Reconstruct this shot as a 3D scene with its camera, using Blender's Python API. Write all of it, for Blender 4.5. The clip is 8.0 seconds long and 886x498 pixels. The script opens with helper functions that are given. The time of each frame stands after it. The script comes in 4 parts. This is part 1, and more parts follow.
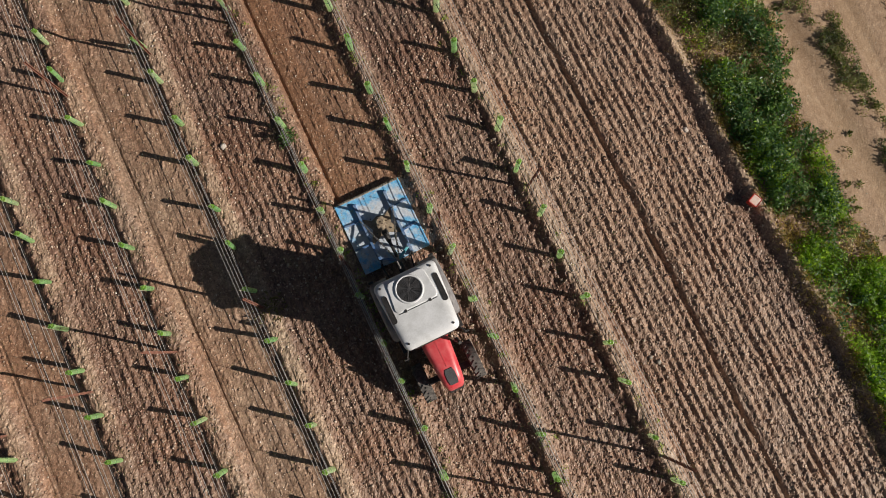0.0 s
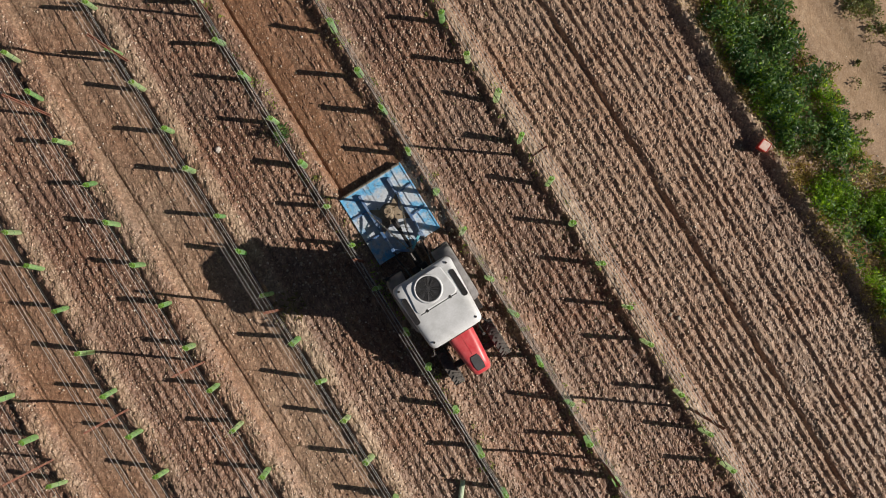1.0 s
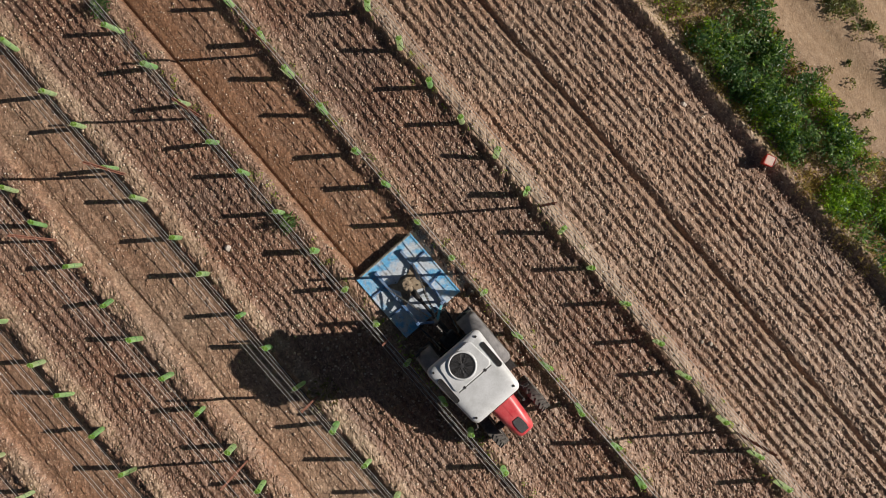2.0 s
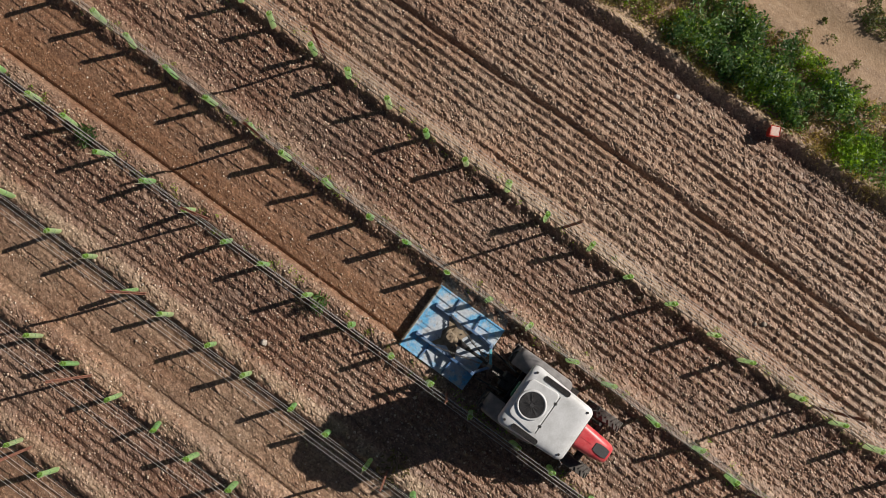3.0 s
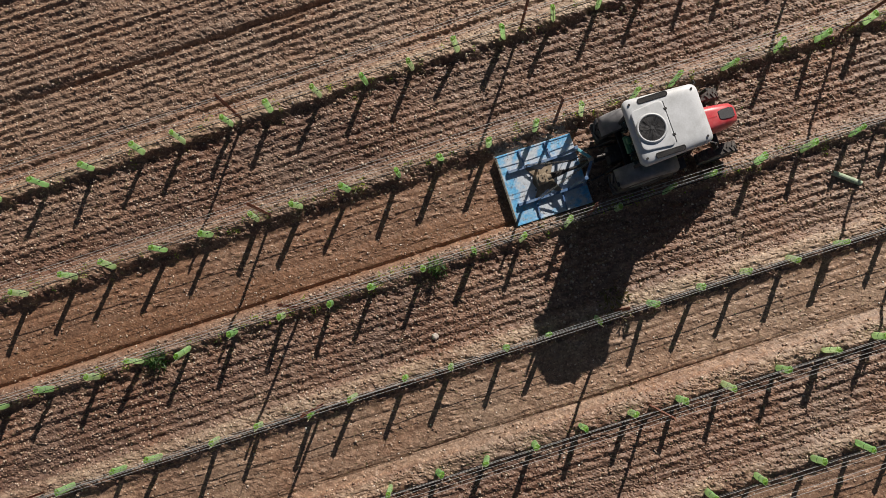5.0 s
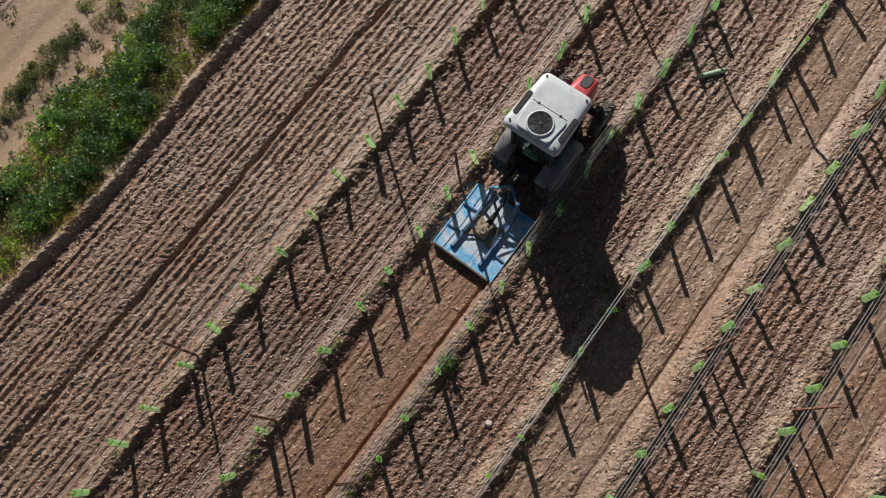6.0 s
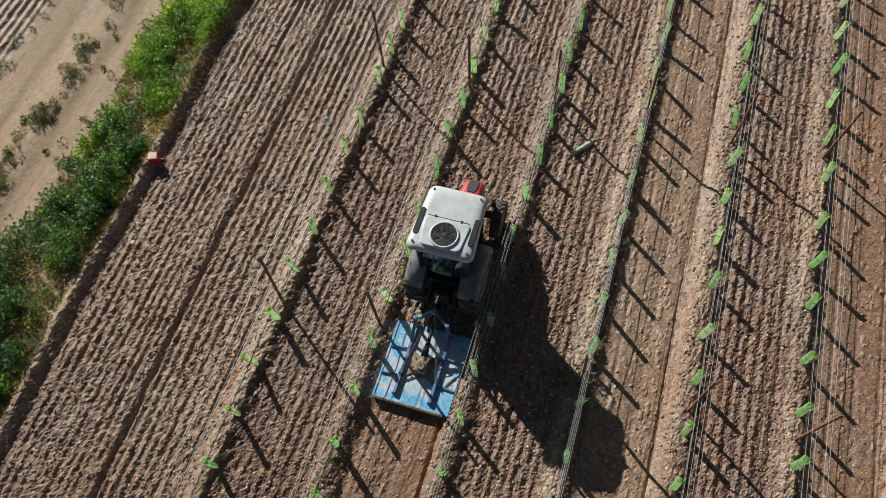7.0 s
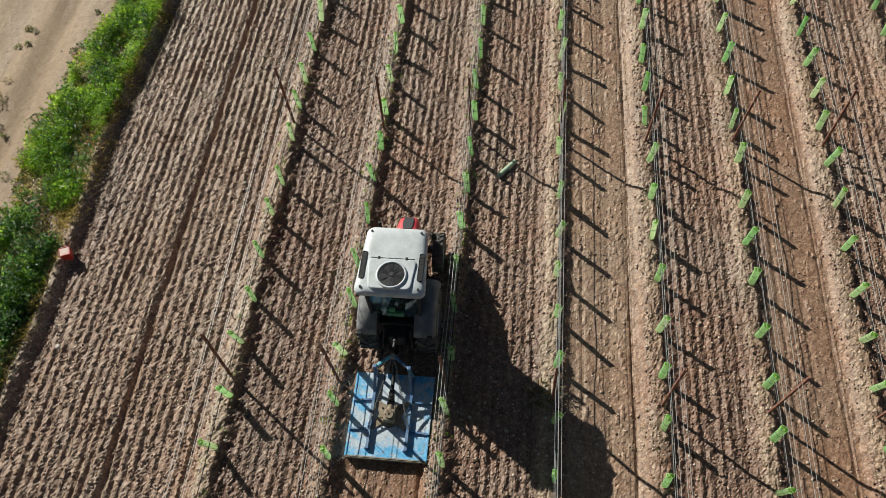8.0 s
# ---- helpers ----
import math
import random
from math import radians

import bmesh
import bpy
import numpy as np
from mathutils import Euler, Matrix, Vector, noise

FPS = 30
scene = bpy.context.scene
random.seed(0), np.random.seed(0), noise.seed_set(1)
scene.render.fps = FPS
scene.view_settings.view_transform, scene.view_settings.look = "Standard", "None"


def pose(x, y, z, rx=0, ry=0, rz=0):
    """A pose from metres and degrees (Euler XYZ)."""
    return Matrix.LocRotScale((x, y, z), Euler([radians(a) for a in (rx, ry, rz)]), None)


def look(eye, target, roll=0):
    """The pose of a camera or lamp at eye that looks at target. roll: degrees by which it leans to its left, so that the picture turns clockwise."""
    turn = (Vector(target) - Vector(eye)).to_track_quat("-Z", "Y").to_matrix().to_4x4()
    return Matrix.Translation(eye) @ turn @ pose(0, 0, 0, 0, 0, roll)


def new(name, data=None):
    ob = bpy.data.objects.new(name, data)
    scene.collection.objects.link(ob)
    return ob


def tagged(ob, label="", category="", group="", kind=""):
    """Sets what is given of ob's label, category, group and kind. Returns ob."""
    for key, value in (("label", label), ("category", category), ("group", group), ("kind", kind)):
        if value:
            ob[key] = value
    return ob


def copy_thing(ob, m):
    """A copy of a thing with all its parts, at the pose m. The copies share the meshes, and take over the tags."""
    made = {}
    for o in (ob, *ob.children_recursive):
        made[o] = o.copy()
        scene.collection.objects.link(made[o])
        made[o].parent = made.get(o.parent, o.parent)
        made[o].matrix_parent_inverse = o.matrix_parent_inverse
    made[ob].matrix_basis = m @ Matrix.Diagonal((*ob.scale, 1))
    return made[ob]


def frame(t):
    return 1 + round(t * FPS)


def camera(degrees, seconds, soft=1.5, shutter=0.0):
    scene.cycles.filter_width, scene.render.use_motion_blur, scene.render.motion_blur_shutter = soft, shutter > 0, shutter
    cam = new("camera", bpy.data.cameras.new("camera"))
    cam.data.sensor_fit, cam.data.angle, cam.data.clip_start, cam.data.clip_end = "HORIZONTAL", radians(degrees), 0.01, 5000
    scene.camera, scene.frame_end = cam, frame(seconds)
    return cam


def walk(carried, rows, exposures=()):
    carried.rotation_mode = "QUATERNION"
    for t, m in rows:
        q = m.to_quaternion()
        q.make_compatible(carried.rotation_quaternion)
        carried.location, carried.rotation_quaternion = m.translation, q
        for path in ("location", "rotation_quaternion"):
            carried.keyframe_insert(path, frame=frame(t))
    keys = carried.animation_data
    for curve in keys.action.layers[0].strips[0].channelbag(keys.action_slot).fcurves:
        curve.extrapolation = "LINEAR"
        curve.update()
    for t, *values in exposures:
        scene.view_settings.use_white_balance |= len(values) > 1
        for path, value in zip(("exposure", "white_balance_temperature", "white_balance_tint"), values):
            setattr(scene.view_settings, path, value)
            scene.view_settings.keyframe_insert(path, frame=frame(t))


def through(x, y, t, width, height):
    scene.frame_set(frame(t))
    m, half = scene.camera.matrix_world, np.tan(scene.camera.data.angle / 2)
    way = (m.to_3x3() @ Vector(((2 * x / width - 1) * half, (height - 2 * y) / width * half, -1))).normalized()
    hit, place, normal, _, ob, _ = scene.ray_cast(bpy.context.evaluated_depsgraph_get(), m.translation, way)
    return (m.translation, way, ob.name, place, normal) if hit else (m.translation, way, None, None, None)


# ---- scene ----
cam = camera(62.5, 8.0, soft=0.4)
# seconds, place of the eye, turn about x, y and z
PATH = [
    (0, 0.091, 9.246, 16.198, 8.13, -0.41, 154.40),
    (0.5, -0.201, 8.383, 16.210, 4.06, -0.22, 151.45),
    (1, -0.496, 7.559, 16.226, 0.53, -0.04, 148.02),
    (1.5, -0.777, 6.806, 16.226, 0.38, 0.01, 143.94),
    (2, -1.017, 6.157, 16.183, 0.51, 0.02, 139.17),
    (2.2, -1.035, 5.983, 16.163, 0.94, 0.01, 136.92),
    (3.3, -0.218, 5.327, 15.932, 4.32, 0.11, 120.57),
    (3.5, 0.032, 5.205, 15.915, 4.22, 0.30, 116.67),
    (4, 0.794, 4.849, 15.853, 4.04, 0.72, 105.80),
    (4.2, 1.087, 4.652, 15.821, 3.87, 0.92, 100.63),
    (5.3, 2.527, 3.556, 15.664, 5.68, 3.66, 60.38),
    (5.5, 2.712, 3.278, 15.658, 8.02, 3.92, 52.66),
    (6, 2.933, 2.603, 15.457, 15.31, 4.11, 37.15),
    (6.5, 2.869, 2.288, 14.883, 22.43, 3.86, 26.06),
    (7, 2.546, 2.186, 14.294, 26.82, 3.34, 17.30),
    (7.5, 2.297, 2.153, 13.971, 29.07, 2.99, 10.58),
    (8, 2.114, 1.970, 13.935, 30.22, 2.86, 5.35),
]
walk(cam, [(t, pose(x, y, z, rx, ry, rz)) for t, x, y, z, rx, ry, rz in PATH],
     exposures=[(0.0, 0.02, 6860, 14), (4.0, -0.01, 6800, 14), (5.5, 0.00, 6560, 14), (6.5, 0.03, 6250, 8), (8.0, 0.17, 6360, 4)])

# ---- light ----
SUN_TO = Vector((-0.79, 0.613, 0.0)).normalized() * math.cos(radians(29.6)) + Vector((0, 0, math.sin(radians(29.6))))
world = bpy.data.worlds.new("sky")
scene.world = world
world.use_nodes = True
wn = world.node_tree
sky = wn.nodes.new("ShaderNodeTexSky")
sky.sky_type, sky.sun_disc = "NISHITA", False
sky.sun_elevation, sky.sun_rotation = radians(29.6), radians(307.8)
wn.links.new(sky.outputs[0], wn.nodes["Background"].inputs[0])
wn.nodes["Background"].inputs[1].default_value = 0.025
sun_data = bpy.data.lights.new("sun", "SUN")
sun_data.energy, sun_data.angle, sun_data.color = 5.0, radians(0.53), (1.0, 0.95, 0.87)
sun = new("sun", sun_data)
sun.matrix_world = look(SUN_TO * 60, (0, 0, 0))

# ---- plan: rows run along y, the tractor heads to +y ----
ROW_X = [-3.34, -1.12, 1.04, 3.14, 5.22, 7.20, 9.20, 11.25]
PITCH = 1.062                      # between vines
POST_Y = [6.78 + 6.5 * k for k in range(-2, 3)]
REAR = 5.30                        # y of the mower's rear edge
SOUTH, NORTH = -11.0, 22.5


# ---- materials ----
def nodes_of(name, rough=0.8, metal=0.0):
    m = bpy.data.materials.new(name)
    m.use_nodes = True
    n, l = m.node_tree.nodes, m.node_tree.links
    b = n["Principled BSDF"]
    b.inputs["Roughness"].default_value, b.inputs["Metallic"].default_value = rough, metal
    return m, n, l, b


def noise_node(n, l, scale, detail=4.0, vec=None, rough=0.55):
    t = n.new("ShaderNodeTexNoise")
    t.inputs["Scale"].default_value, t.inputs["Detail"].default_value, t.inputs["Roughness"].default_value = scale, detail, rough
    if vec is not None:
        l.new(vec, t.inputs["Vector"])
    return t.outputs["Fac"]


def ramp(n, l, fac, *stops):
    r = n.new("ShaderNodeValToRGB")
    e = r.color_ramp.elements
    while len(e) < len(stops):
        e.new(0.5)
    for s, (p, c) in zip(e, stops):
        s.position, s.color = p, (*c, 1) if len(c) == 3 else c
    l.new(fac, r.inputs[0])
    return r.outputs[0]


def mix(n, l, fac, a, b, blend="MIX"):
    x = n.new("ShaderNodeMix")
    x.data_type, x.blend_type = "RGBA", blend
    for sock, v in ((x.inputs[0], fac), (x.inputs[6], a), (x.inputs[7], b)):
        if isinstance(v, (int, float)):
            sock.default_value = v
        elif isinstance(v, tuple):
            sock.default_value = (*v, 1)
        else:
            l.new(v, sock)
    return x.outputs[2]


def bump(n, l, height, b, strength=0.4, dist=0.01):
    k = n.new("ShaderNodeBump")
    k.inputs["Strength"].default_value, k.inputs["Distance"].default_value = strength, dist
    l.new(height, k.inputs["Height"])
    l.new(k.outputs[0], b.inputs["Normal"])


def coords(n, kind="Object"):
    return n.new("ShaderNodeTexCoord").outputs[kind]


def attr(n, name):
    a = n.new("ShaderNodeAttribute")
    a.attribute_name = name
    return a.outputs["Fac"]


def soil_material():
    m, n, l, b = nodes_of("soil", 0.6)
    v = coords(n)
    big = noise_node(n, l, 0.45, 3, v)
    mid = noise_node(n, l, 6.0, 6, v, 0.7)
    fine = noise_node(n, l, 34.0, 6, v, 0.78)
    grit = noise_node(n, l, 27.0, 2, v, 0.5)
    red = ramp(n, l, mid, (0.30, (0.196, 0.100, 0.064)), (0.52, (0.329, 0.191, 0.122)), (0.72, (0.444, 0.296, 0.204)))
    grey = ramp(n, l, mid, (0.30, (0.201, 0.129, 0.091)), (0.55, (0.341, 0.235, 0.170)), (0.75, (0.458, 0.347, 0.259)))
    base = mix(n, l, ramp(n, l, big, (0.40, (0, 0, 0)), (0.62, (1, 1, 1))), red, grey)
    open_soil = ramp(n, l, mid, (0.30, (0.198, 0.133, 0.092)), (0.55, (0.318, 0.226, 0.158)), (0.75, (0.434, 0.334, 0.246)))
    base = mix(n, l, attr(n, "open"), base, open_soil)
    pan = ramp(n, l, mid, (0.30, (0.190, 0.094, 0.050)), (0.60, (0.275, 0.150, 0.086)), (0.8, (0.350, 0.220, 0.140)))
    base = mix(n, l, attr(n, "mown"), base, pan)
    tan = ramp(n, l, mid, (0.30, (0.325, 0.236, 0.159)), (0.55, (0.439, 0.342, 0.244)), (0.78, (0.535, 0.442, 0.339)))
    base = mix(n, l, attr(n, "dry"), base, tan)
    road = ramp(n, l, mid, (0.28, (0.325, 0.214, 0.124)), (0.52, (0.395, 0.272, 0.168)), (0.75, (0.448, 0.326, 0.215)))
    ruts = n.new("ShaderNodeMapping")
    ruts.inputs["Scale"].default_value = (3.2, 0.22, 1.0)
    l.new(v, ruts.inputs["Vector"])
    worn = ramp(n, l, noise_node(n, l, 1.0, 4, ruts.outputs[0], 0.6), (0.34, (0.82, 0.80, 0.78)), (0.50, (1.0, 1.0, 1.0)), (0.66, (1.12, 1.13, 1.14)))
    road = mix(n, l, 1.0, road, worn, "MULTIPLY")
    base = mix(n, l, attr(n, "road"), base, road)
    # darkening tint: damp soil, plus the shade painted beside ridges and bank
    moist_shade = ramp(n, l, attr(n, "moist_shade"), (0.0, (1, 1, 1)), (1.0, (0.50, 0.45, 0.46)))
    base = mix(n, l, 1.0, base, moist_shade, "MULTIPLY")
    speck = ramp(n, l, grit, (0.66, (0, 0, 0)), (0.70, (1, 1, 1)))
    base = mix(n, l, speck, base, (0.46, 0.37, 0.28))
    grain = ramp(n, l, fine, (0.32, (0.66, 0.64, 0.62)), (0.68, (1.30, 1.30, 1.30)))
    base = mix(n, l, 0.85, base, grain, "MULTIPLY")
    cells = n.new("ShaderNodeTexVoronoi")
    cells.inputs["Scale"].default_value = 27.0
    l.new(v, cells.inputs["Vector"])
    crumb = ramp(n, l, cells.outputs["Color"], (0.10, (0.60, 0.58, 0.56)), (0.45, (0.95, 0.95, 0.95)), (0.78, (1.24, 1.24, 1.23)), (0.95, (1.85, 1.86, 1.86)))
    soft_road = n.new("ShaderNodeMath")
    soft_road.operation = "MULTIPLY_ADD"
    l.new(attr(n, "road"), soft_road.inputs[0])
    soft_road.inputs[1].default_value, soft_road.inputs[2].default_value = -0.72, 0.85
    base = mix(n, l, soft_road.outputs[0], base, crumb, "MULTIPLY")
    l.new(base, b.inputs["Base Color"])
    b.inputs["Specular IOR Level"].default_value = 0.5
    l.new(ramp(n, l, attr(n, "road"), (0.0, (0.55, 0.55, 0.55)), (1.0, (0.80, 0.80, 0.80))), b.inputs["Roughness"])
    bump(n, l, fine, b, 0.6, 0.010)
    return m


def clod_material():
    m, n, l, b = nodes_of("clods", 0.6)
    v = coords(n)
    r = n.new("ShaderNodeNewGeometry").outputs["Random Per Island"]
    c = ramp(n, l, r, (0.0, (0.162, 0.096, 0.068)), (0.45, (0.296, 0.196, 0.138)), (0.72, (0.430, 0.310, 0.222)), (1.0, (0.573, 0.472, 0.382)))
    fine = noise_node(n, l, 60.0, 3, v)
    c = mix(n, l, 0.6, c, ramp(n, l, fine, (0.3, (0.75, 0.74, 0.73)), (0.7, (1.2, 1.2, 1.2))), "MULTIPLY")
    l.new(c, b.inputs["Base Color"])
    b.inputs["Specular IOR Level"].default_value = 0.45
    bump(n, l, fine, b, 0.5, 0.008)
    return m


def pebble_material():
    m, n, l, b = nodes_of("pebbles", 0.85)
    r = n.new("ShaderNodeNewGeometry").outputs["Random Per Island"]
    c = ramp(n, l, r, (0.0, (0.325, 0.241, 0.180)), (0.45, (0.497, 0.402, 0.318)), (0.8, (0.649, 0.573, 0.488)), (1.0, (0.764, 0.734, 0.678)))
    l.new(c, b.inputs["Base Color"])
    bump(n, l, noise_node(n, l, 80, 3, coords(n)), b, 0.3, 0.004)
    return m


def leaf_material(name, dark, mid, light, rough=0.38, glow=(1.9, 1.65, 0.7), through=0.58):
    m, n, l, b = nodes_of(name, rough)
    r = n.new("ShaderNodeNewGeometry").outputs["Random Per Island"]
    patch = noise_node(n, l, 1.3, 2, coords(n))
    add = n.new("ShaderNodeMath")
    add.operation = "MULTIPLY_ADD"
    l.new(patch, add.inputs[0])
    add.inputs[1].default_value = 1.5
    sub = n.new("ShaderNodeMath")
    sub.operation = "MULTIPLY_ADD"
    l.new(r, sub.inputs[0])
    sub.inputs[1].default_value, sub.inputs[2].default_value = 0.7, -0.6
    l.new(sub.outputs[0], add.inputs[2])
    c = ramp(n, l, add.outputs[0], (0.1, dark), (0.5, mid), (0.95, light))
    l.new(c, b.inputs["Base Color"])
    t = n.new("ShaderNodeBsdfTranslucent")
    l.new(mix(n, l, 1.0, c, glow, "MULTIPLY"), t.inputs[0])
    s = n.new("ShaderNodeMixShader")
    s.inputs[0].default_value = through
    l.new(b.outputs[0], s.inputs[1])
    l.new(t.outputs[0], s.inputs[2])
    l.new(s.outputs[0], n["Material Output"].inputs[0])
    return m


def plain(name, c1, c2, scale=6.0, rough=0.6, metal=0.0, lo=0.35, hi=0.65, strength=0.15, dist=0.004, detail=5):
    """Two tones broken up by noise, with a fine relief."""
    m, n, l, b = nodes_of(name, rough, metal)
    v = coords(n)
    f = noise_node(n, l, scale, detail, v, 0.62)
    l.new(ramp(n, l, f, (lo, c1), (hi, c2)), b.inputs["Base Color"])
    bump(n, l, noise_node(n, l, scale * 9, 3, v), b, strength, dist)
    return m


def sleeve_material():
    m, n, l, b = nodes_of("green_plastic", 0.45)
    r = n.new("ShaderNodeObjectInfo").outputs["Random"]
    v = coords(n)
    c = ramp(n, l, r, (0.0, (0.42, 0.80, 0.36)), (0.5, (0.54, 0.87, 0.44)), (1.0, (0.66, 0.90, 0.54)))
    dust = ramp(n, l, noise_node(n, l, 14, 4, v), (0.50, (0, 0, 0)), (0.78, (0.65, 0.65, 0.65)))
    c = mix(n, l, dust, c, (0.55, 0.60, 0.42))
    l.new(c, b.inputs["Base Color"])
    t = n.new("ShaderNodeBsdfTranslucent")
    l.new(mix(n, l, 1.0, c, (1.5, 1.15, 1.45), "MULTIPLY"), t.inputs[0])
    s = n.new("ShaderNodeMixShader")
    s.inputs[0].default_value = 0.74
    l.new(b.outputs[0], s.inputs[1])
    l.new(t.outputs[0], s.inputs[2])
    clear = n.new("ShaderNodeBsdfTransparent")
    clear.inputs[0].default_value = (0.75, 1.0, 0.75, 1)
    thin = n.new("ShaderNodeMixShader")         # thin sheet lets part of the sun through
    thin.inputs[0].default_value = 0.14
    l.new(s.outputs[0], thin.inputs[1])
    l.new(clear.outputs[0], thin.inputs[2])
    l.new(thin.outputs[0], n["Material Output"].inputs[0])
    return m


def worn_blue_material():
    m, n, l, b = nodes_of("worn_blue_paint", 0.55)
    v = coords(n)
    a = noise_node(n, l, 3.2, 5, v, 0.6)
    d = noise_node(n, l, 22, 4, v, 0.6)
    blue = ramp(n, l, d, (0.3, (0.08, 0.34, 0.66)), (0.7, (0.20, 0.58, 0.86)))
    dust = ramp(n, l, d, (0.3, (0.47, 0.52, 0.57)), (0.7, (0.66, 0.70, 0.74)))
    middle = n.new("ShaderNodeVectorMath")      # trodden bare round the gearbox, paint left towards the edges
    middle.operation = "DISTANCE"
    l.new(v, middle.inputs[0])
    middle.inputs[1].default_value = (0.0, 0.95, 0.43)
    worn = n.new("ShaderNodeMath")
    worn.operation = "MULTIPLY_ADD"
    l.new(middle.outputs["Value"], worn.inputs[0])
    worn.inputs[1].default_value = -0.26
    l.new(a, worn.inputs[2])
    c = mix(n, l, ramp(n, l, worn.outputs[0], (0.19, (0.0, 0.0, 0.0)), (0.33, (0.92, 0.92, 0.92))), blue, dust)
    rust = ramp(n, l, noise_node(n, l, 7.5, 5, v, 0.7), (0.56, (0, 0, 0)), (0.74, (0.85, 0.85, 0.85)))
    c = mix(n, l, rust, c, (0.34, 0.30, 0.25))
    l.new(c, b.inputs["Base Color"])
    bump(n, l, d, b, 0.25, 0.004)
    return m


def roof_material():
    m, n, l, b = nodes_of("dusty_white_roof", 0.45)
    v = coords(n)
    f = noise_node(n, l, 2.6, 6, v, 0.66)
    g = noise_node(n, l, 38, 3, v)
    c = ramp(n, l, f, (0.32, (0.52, 0.545, 0.55)), (0.55, (0.665, 0.695, 0.715)), (0.8, (0.75, 0.78, 0.81)))
    c = mix(n, l, 0.5, c, ramp(n, l, g, (0.3, (0.86, 0.85, 0.84)), (0.7, (1.06, 1.06, 1.06))), "MULTIPLY")
    l.new(c, b.inputs["Base Color"])
    return m


def glass_material():
    m, n, l, b = nodes_of("tinted_glass", 0.04)
    b.inputs["Base Color"].default_value = (0.28, 0.36, 0.33, 1)
    b.inputs["Transmission Weight"].default_value = 0.9
    b.inputs["IOR"].default_value = 1.45
    return m


SOIL, CLOD, PEBBLE = soil_material(), clod_material(), pebble_material()
LEAF_DARK = leaf_material("dark_leaves", (0.042, 0.098, 0.050), (0.108, 0.205, 0.090), (0.26, 0.36, 0.16), 0.30, (1.8, 1.9, 0.80), 0.64)
LEAF_LIGHT = leaf_material("light_leaves", (0.085, 0.160, 0.036), (0.200, 0.330, 0.062), (0.36, 0.48, 0.11), 0.36, (2.0, 2.0, 0.70), 0.70)
LEAF_OLIVE = leaf_material("olive_leaves", (0.050, 0.066, 0.028), (0.115, 0.150, 0.056), (0.24, 0.27, 0.11), 0.45, (1.7, 1.7, 0.8), 0.55)
LEAF_DULL = leaf_material("dull_leaves", (0.11, 0.10, 0.055), (0.20, 0.185, 0.095), (0.31, 0.28, 0.16), 0.6, (1.6, 1.6, 0.8), 0.55)
LEAF_DRY = leaf_material("dry_grass", (0.20, 0.17, 0.09), (0.33, 0.29, 0.16), (0.46, 0.41, 0.26), 0.8)
FLOWER = leaf_material("pale_flowers", (0.55, 0.50, 0.22), (0.70, 0.66, 0.45), (0.80, 0.78, 0.66))
VINE_LEAF = leaf_material("vine_leaves", (0.22, 0.38, 0.10), (0.32, 0.50, 0.14), (0.42, 0.60, 0.20), 0.4, (1.6, 1.5, 0.9), 0.55)
SLEEVE = sleeve_material()
RUST = plain("rusty_steel", (0.15, 0.066, 0.046), (0.32, 0.145, 0.100), 9, 0.85, 0.0, 0.35, 0.65, 0.4)
WIRE = plain("galvanised_wire", (0.50, 0.49, 0.47), (0.66, 0.65, 0.62), 40, 0.45, 0.35)
HOSE = plain("black_hose", (0.018, 0.018, 0.019), (0.035, 0.034, 0.033), 30, 0.5)
STAKE = plain("pale_cane", (0.42, 0.36, 0.26), (0.58, 0.52, 0.40), 22, 0.8)
BLUE = worn_blue_material()
BEAM_BLUE = plain("dusty_blue_paint", (0.07, 0.16, 0.33), (0.27, 0.35, 0.45), 5, 0.5, 0.0, 0.40, 0.70)
DUSTY = plain("dusty_steel", (0.26, 0.225, 0.18), (0.42, 0.385, 0.33), 11, 0.85)
EARTHY = plain("earth_caked_steel", (0.19, 0.145, 0.098), (0.38, 0.31, 0.225), 9, 0.9)
IRON = plain("dark_iron", (0.030, 0.029, 0.030), (0.085, 0.080, 0.075), 14, 0.55, 0.4)
CHAIN = plain("chain_steel", (0.22, 0.21, 0.20), (0.40, 0.38, 0.36), 30, 0.45, 0.7)
TURQ = plain("turquoise_paint", (0.07, 0.34, 0.42), (0.16, 0.50, 0.58), 12, 0.5)
ROOF = roof_material()
GREY = plain("dusty_grey_plastic", (0.16, 0.157, 0.165), (0.28, 0.275, 0.275), 5, 0.75)
RED = plain("dusty_red_paint", (0.58, 0.040, 0.055), (0.64, 0.13, 0.135), 4, 0.38)
BLACK = plain("black_plastic", (0.016, 0.016, 0.017), (0.045, 0.043, 0.042), 12, 0.5)
RUBBER = plain("dusty_rubber", (0.05, 0.047, 0.045), (0.15, 0.137, 0.125), 7, 0.9)
RIM = plain("grey_rim_paint", (0.30, 0.30, 0.30), (0.42, 0.40, 0.37), 10, 0.5)
MESHMAT = plain("dark_mesh", (0.034, 0.036, 0.040), (0.075, 0.076, 0.080), 60, 0.6)
GLASS = glass_material()
SEATMAT = plain("black_upholstery", (0.020, 0.020, 0.021), (0.035, 0.034, 0.034), 20, 0.8)
DISPLAY_GREEN = plain("green_canister", (0.05, 0.20, 0.10), (0.12, 0.33, 0.18), 14, 0.5)
BUCKET_RED = plain("red_plastic", (0.60, 0.035, 0.022), (0.70, 0.07, 0.045), 9, 0.45)
SUNLIT_LID = plain("sunlit_lid_tone", (0.74, 0.52, 0.44), (0.84, 0.68, 0.60), 12, 0.7)
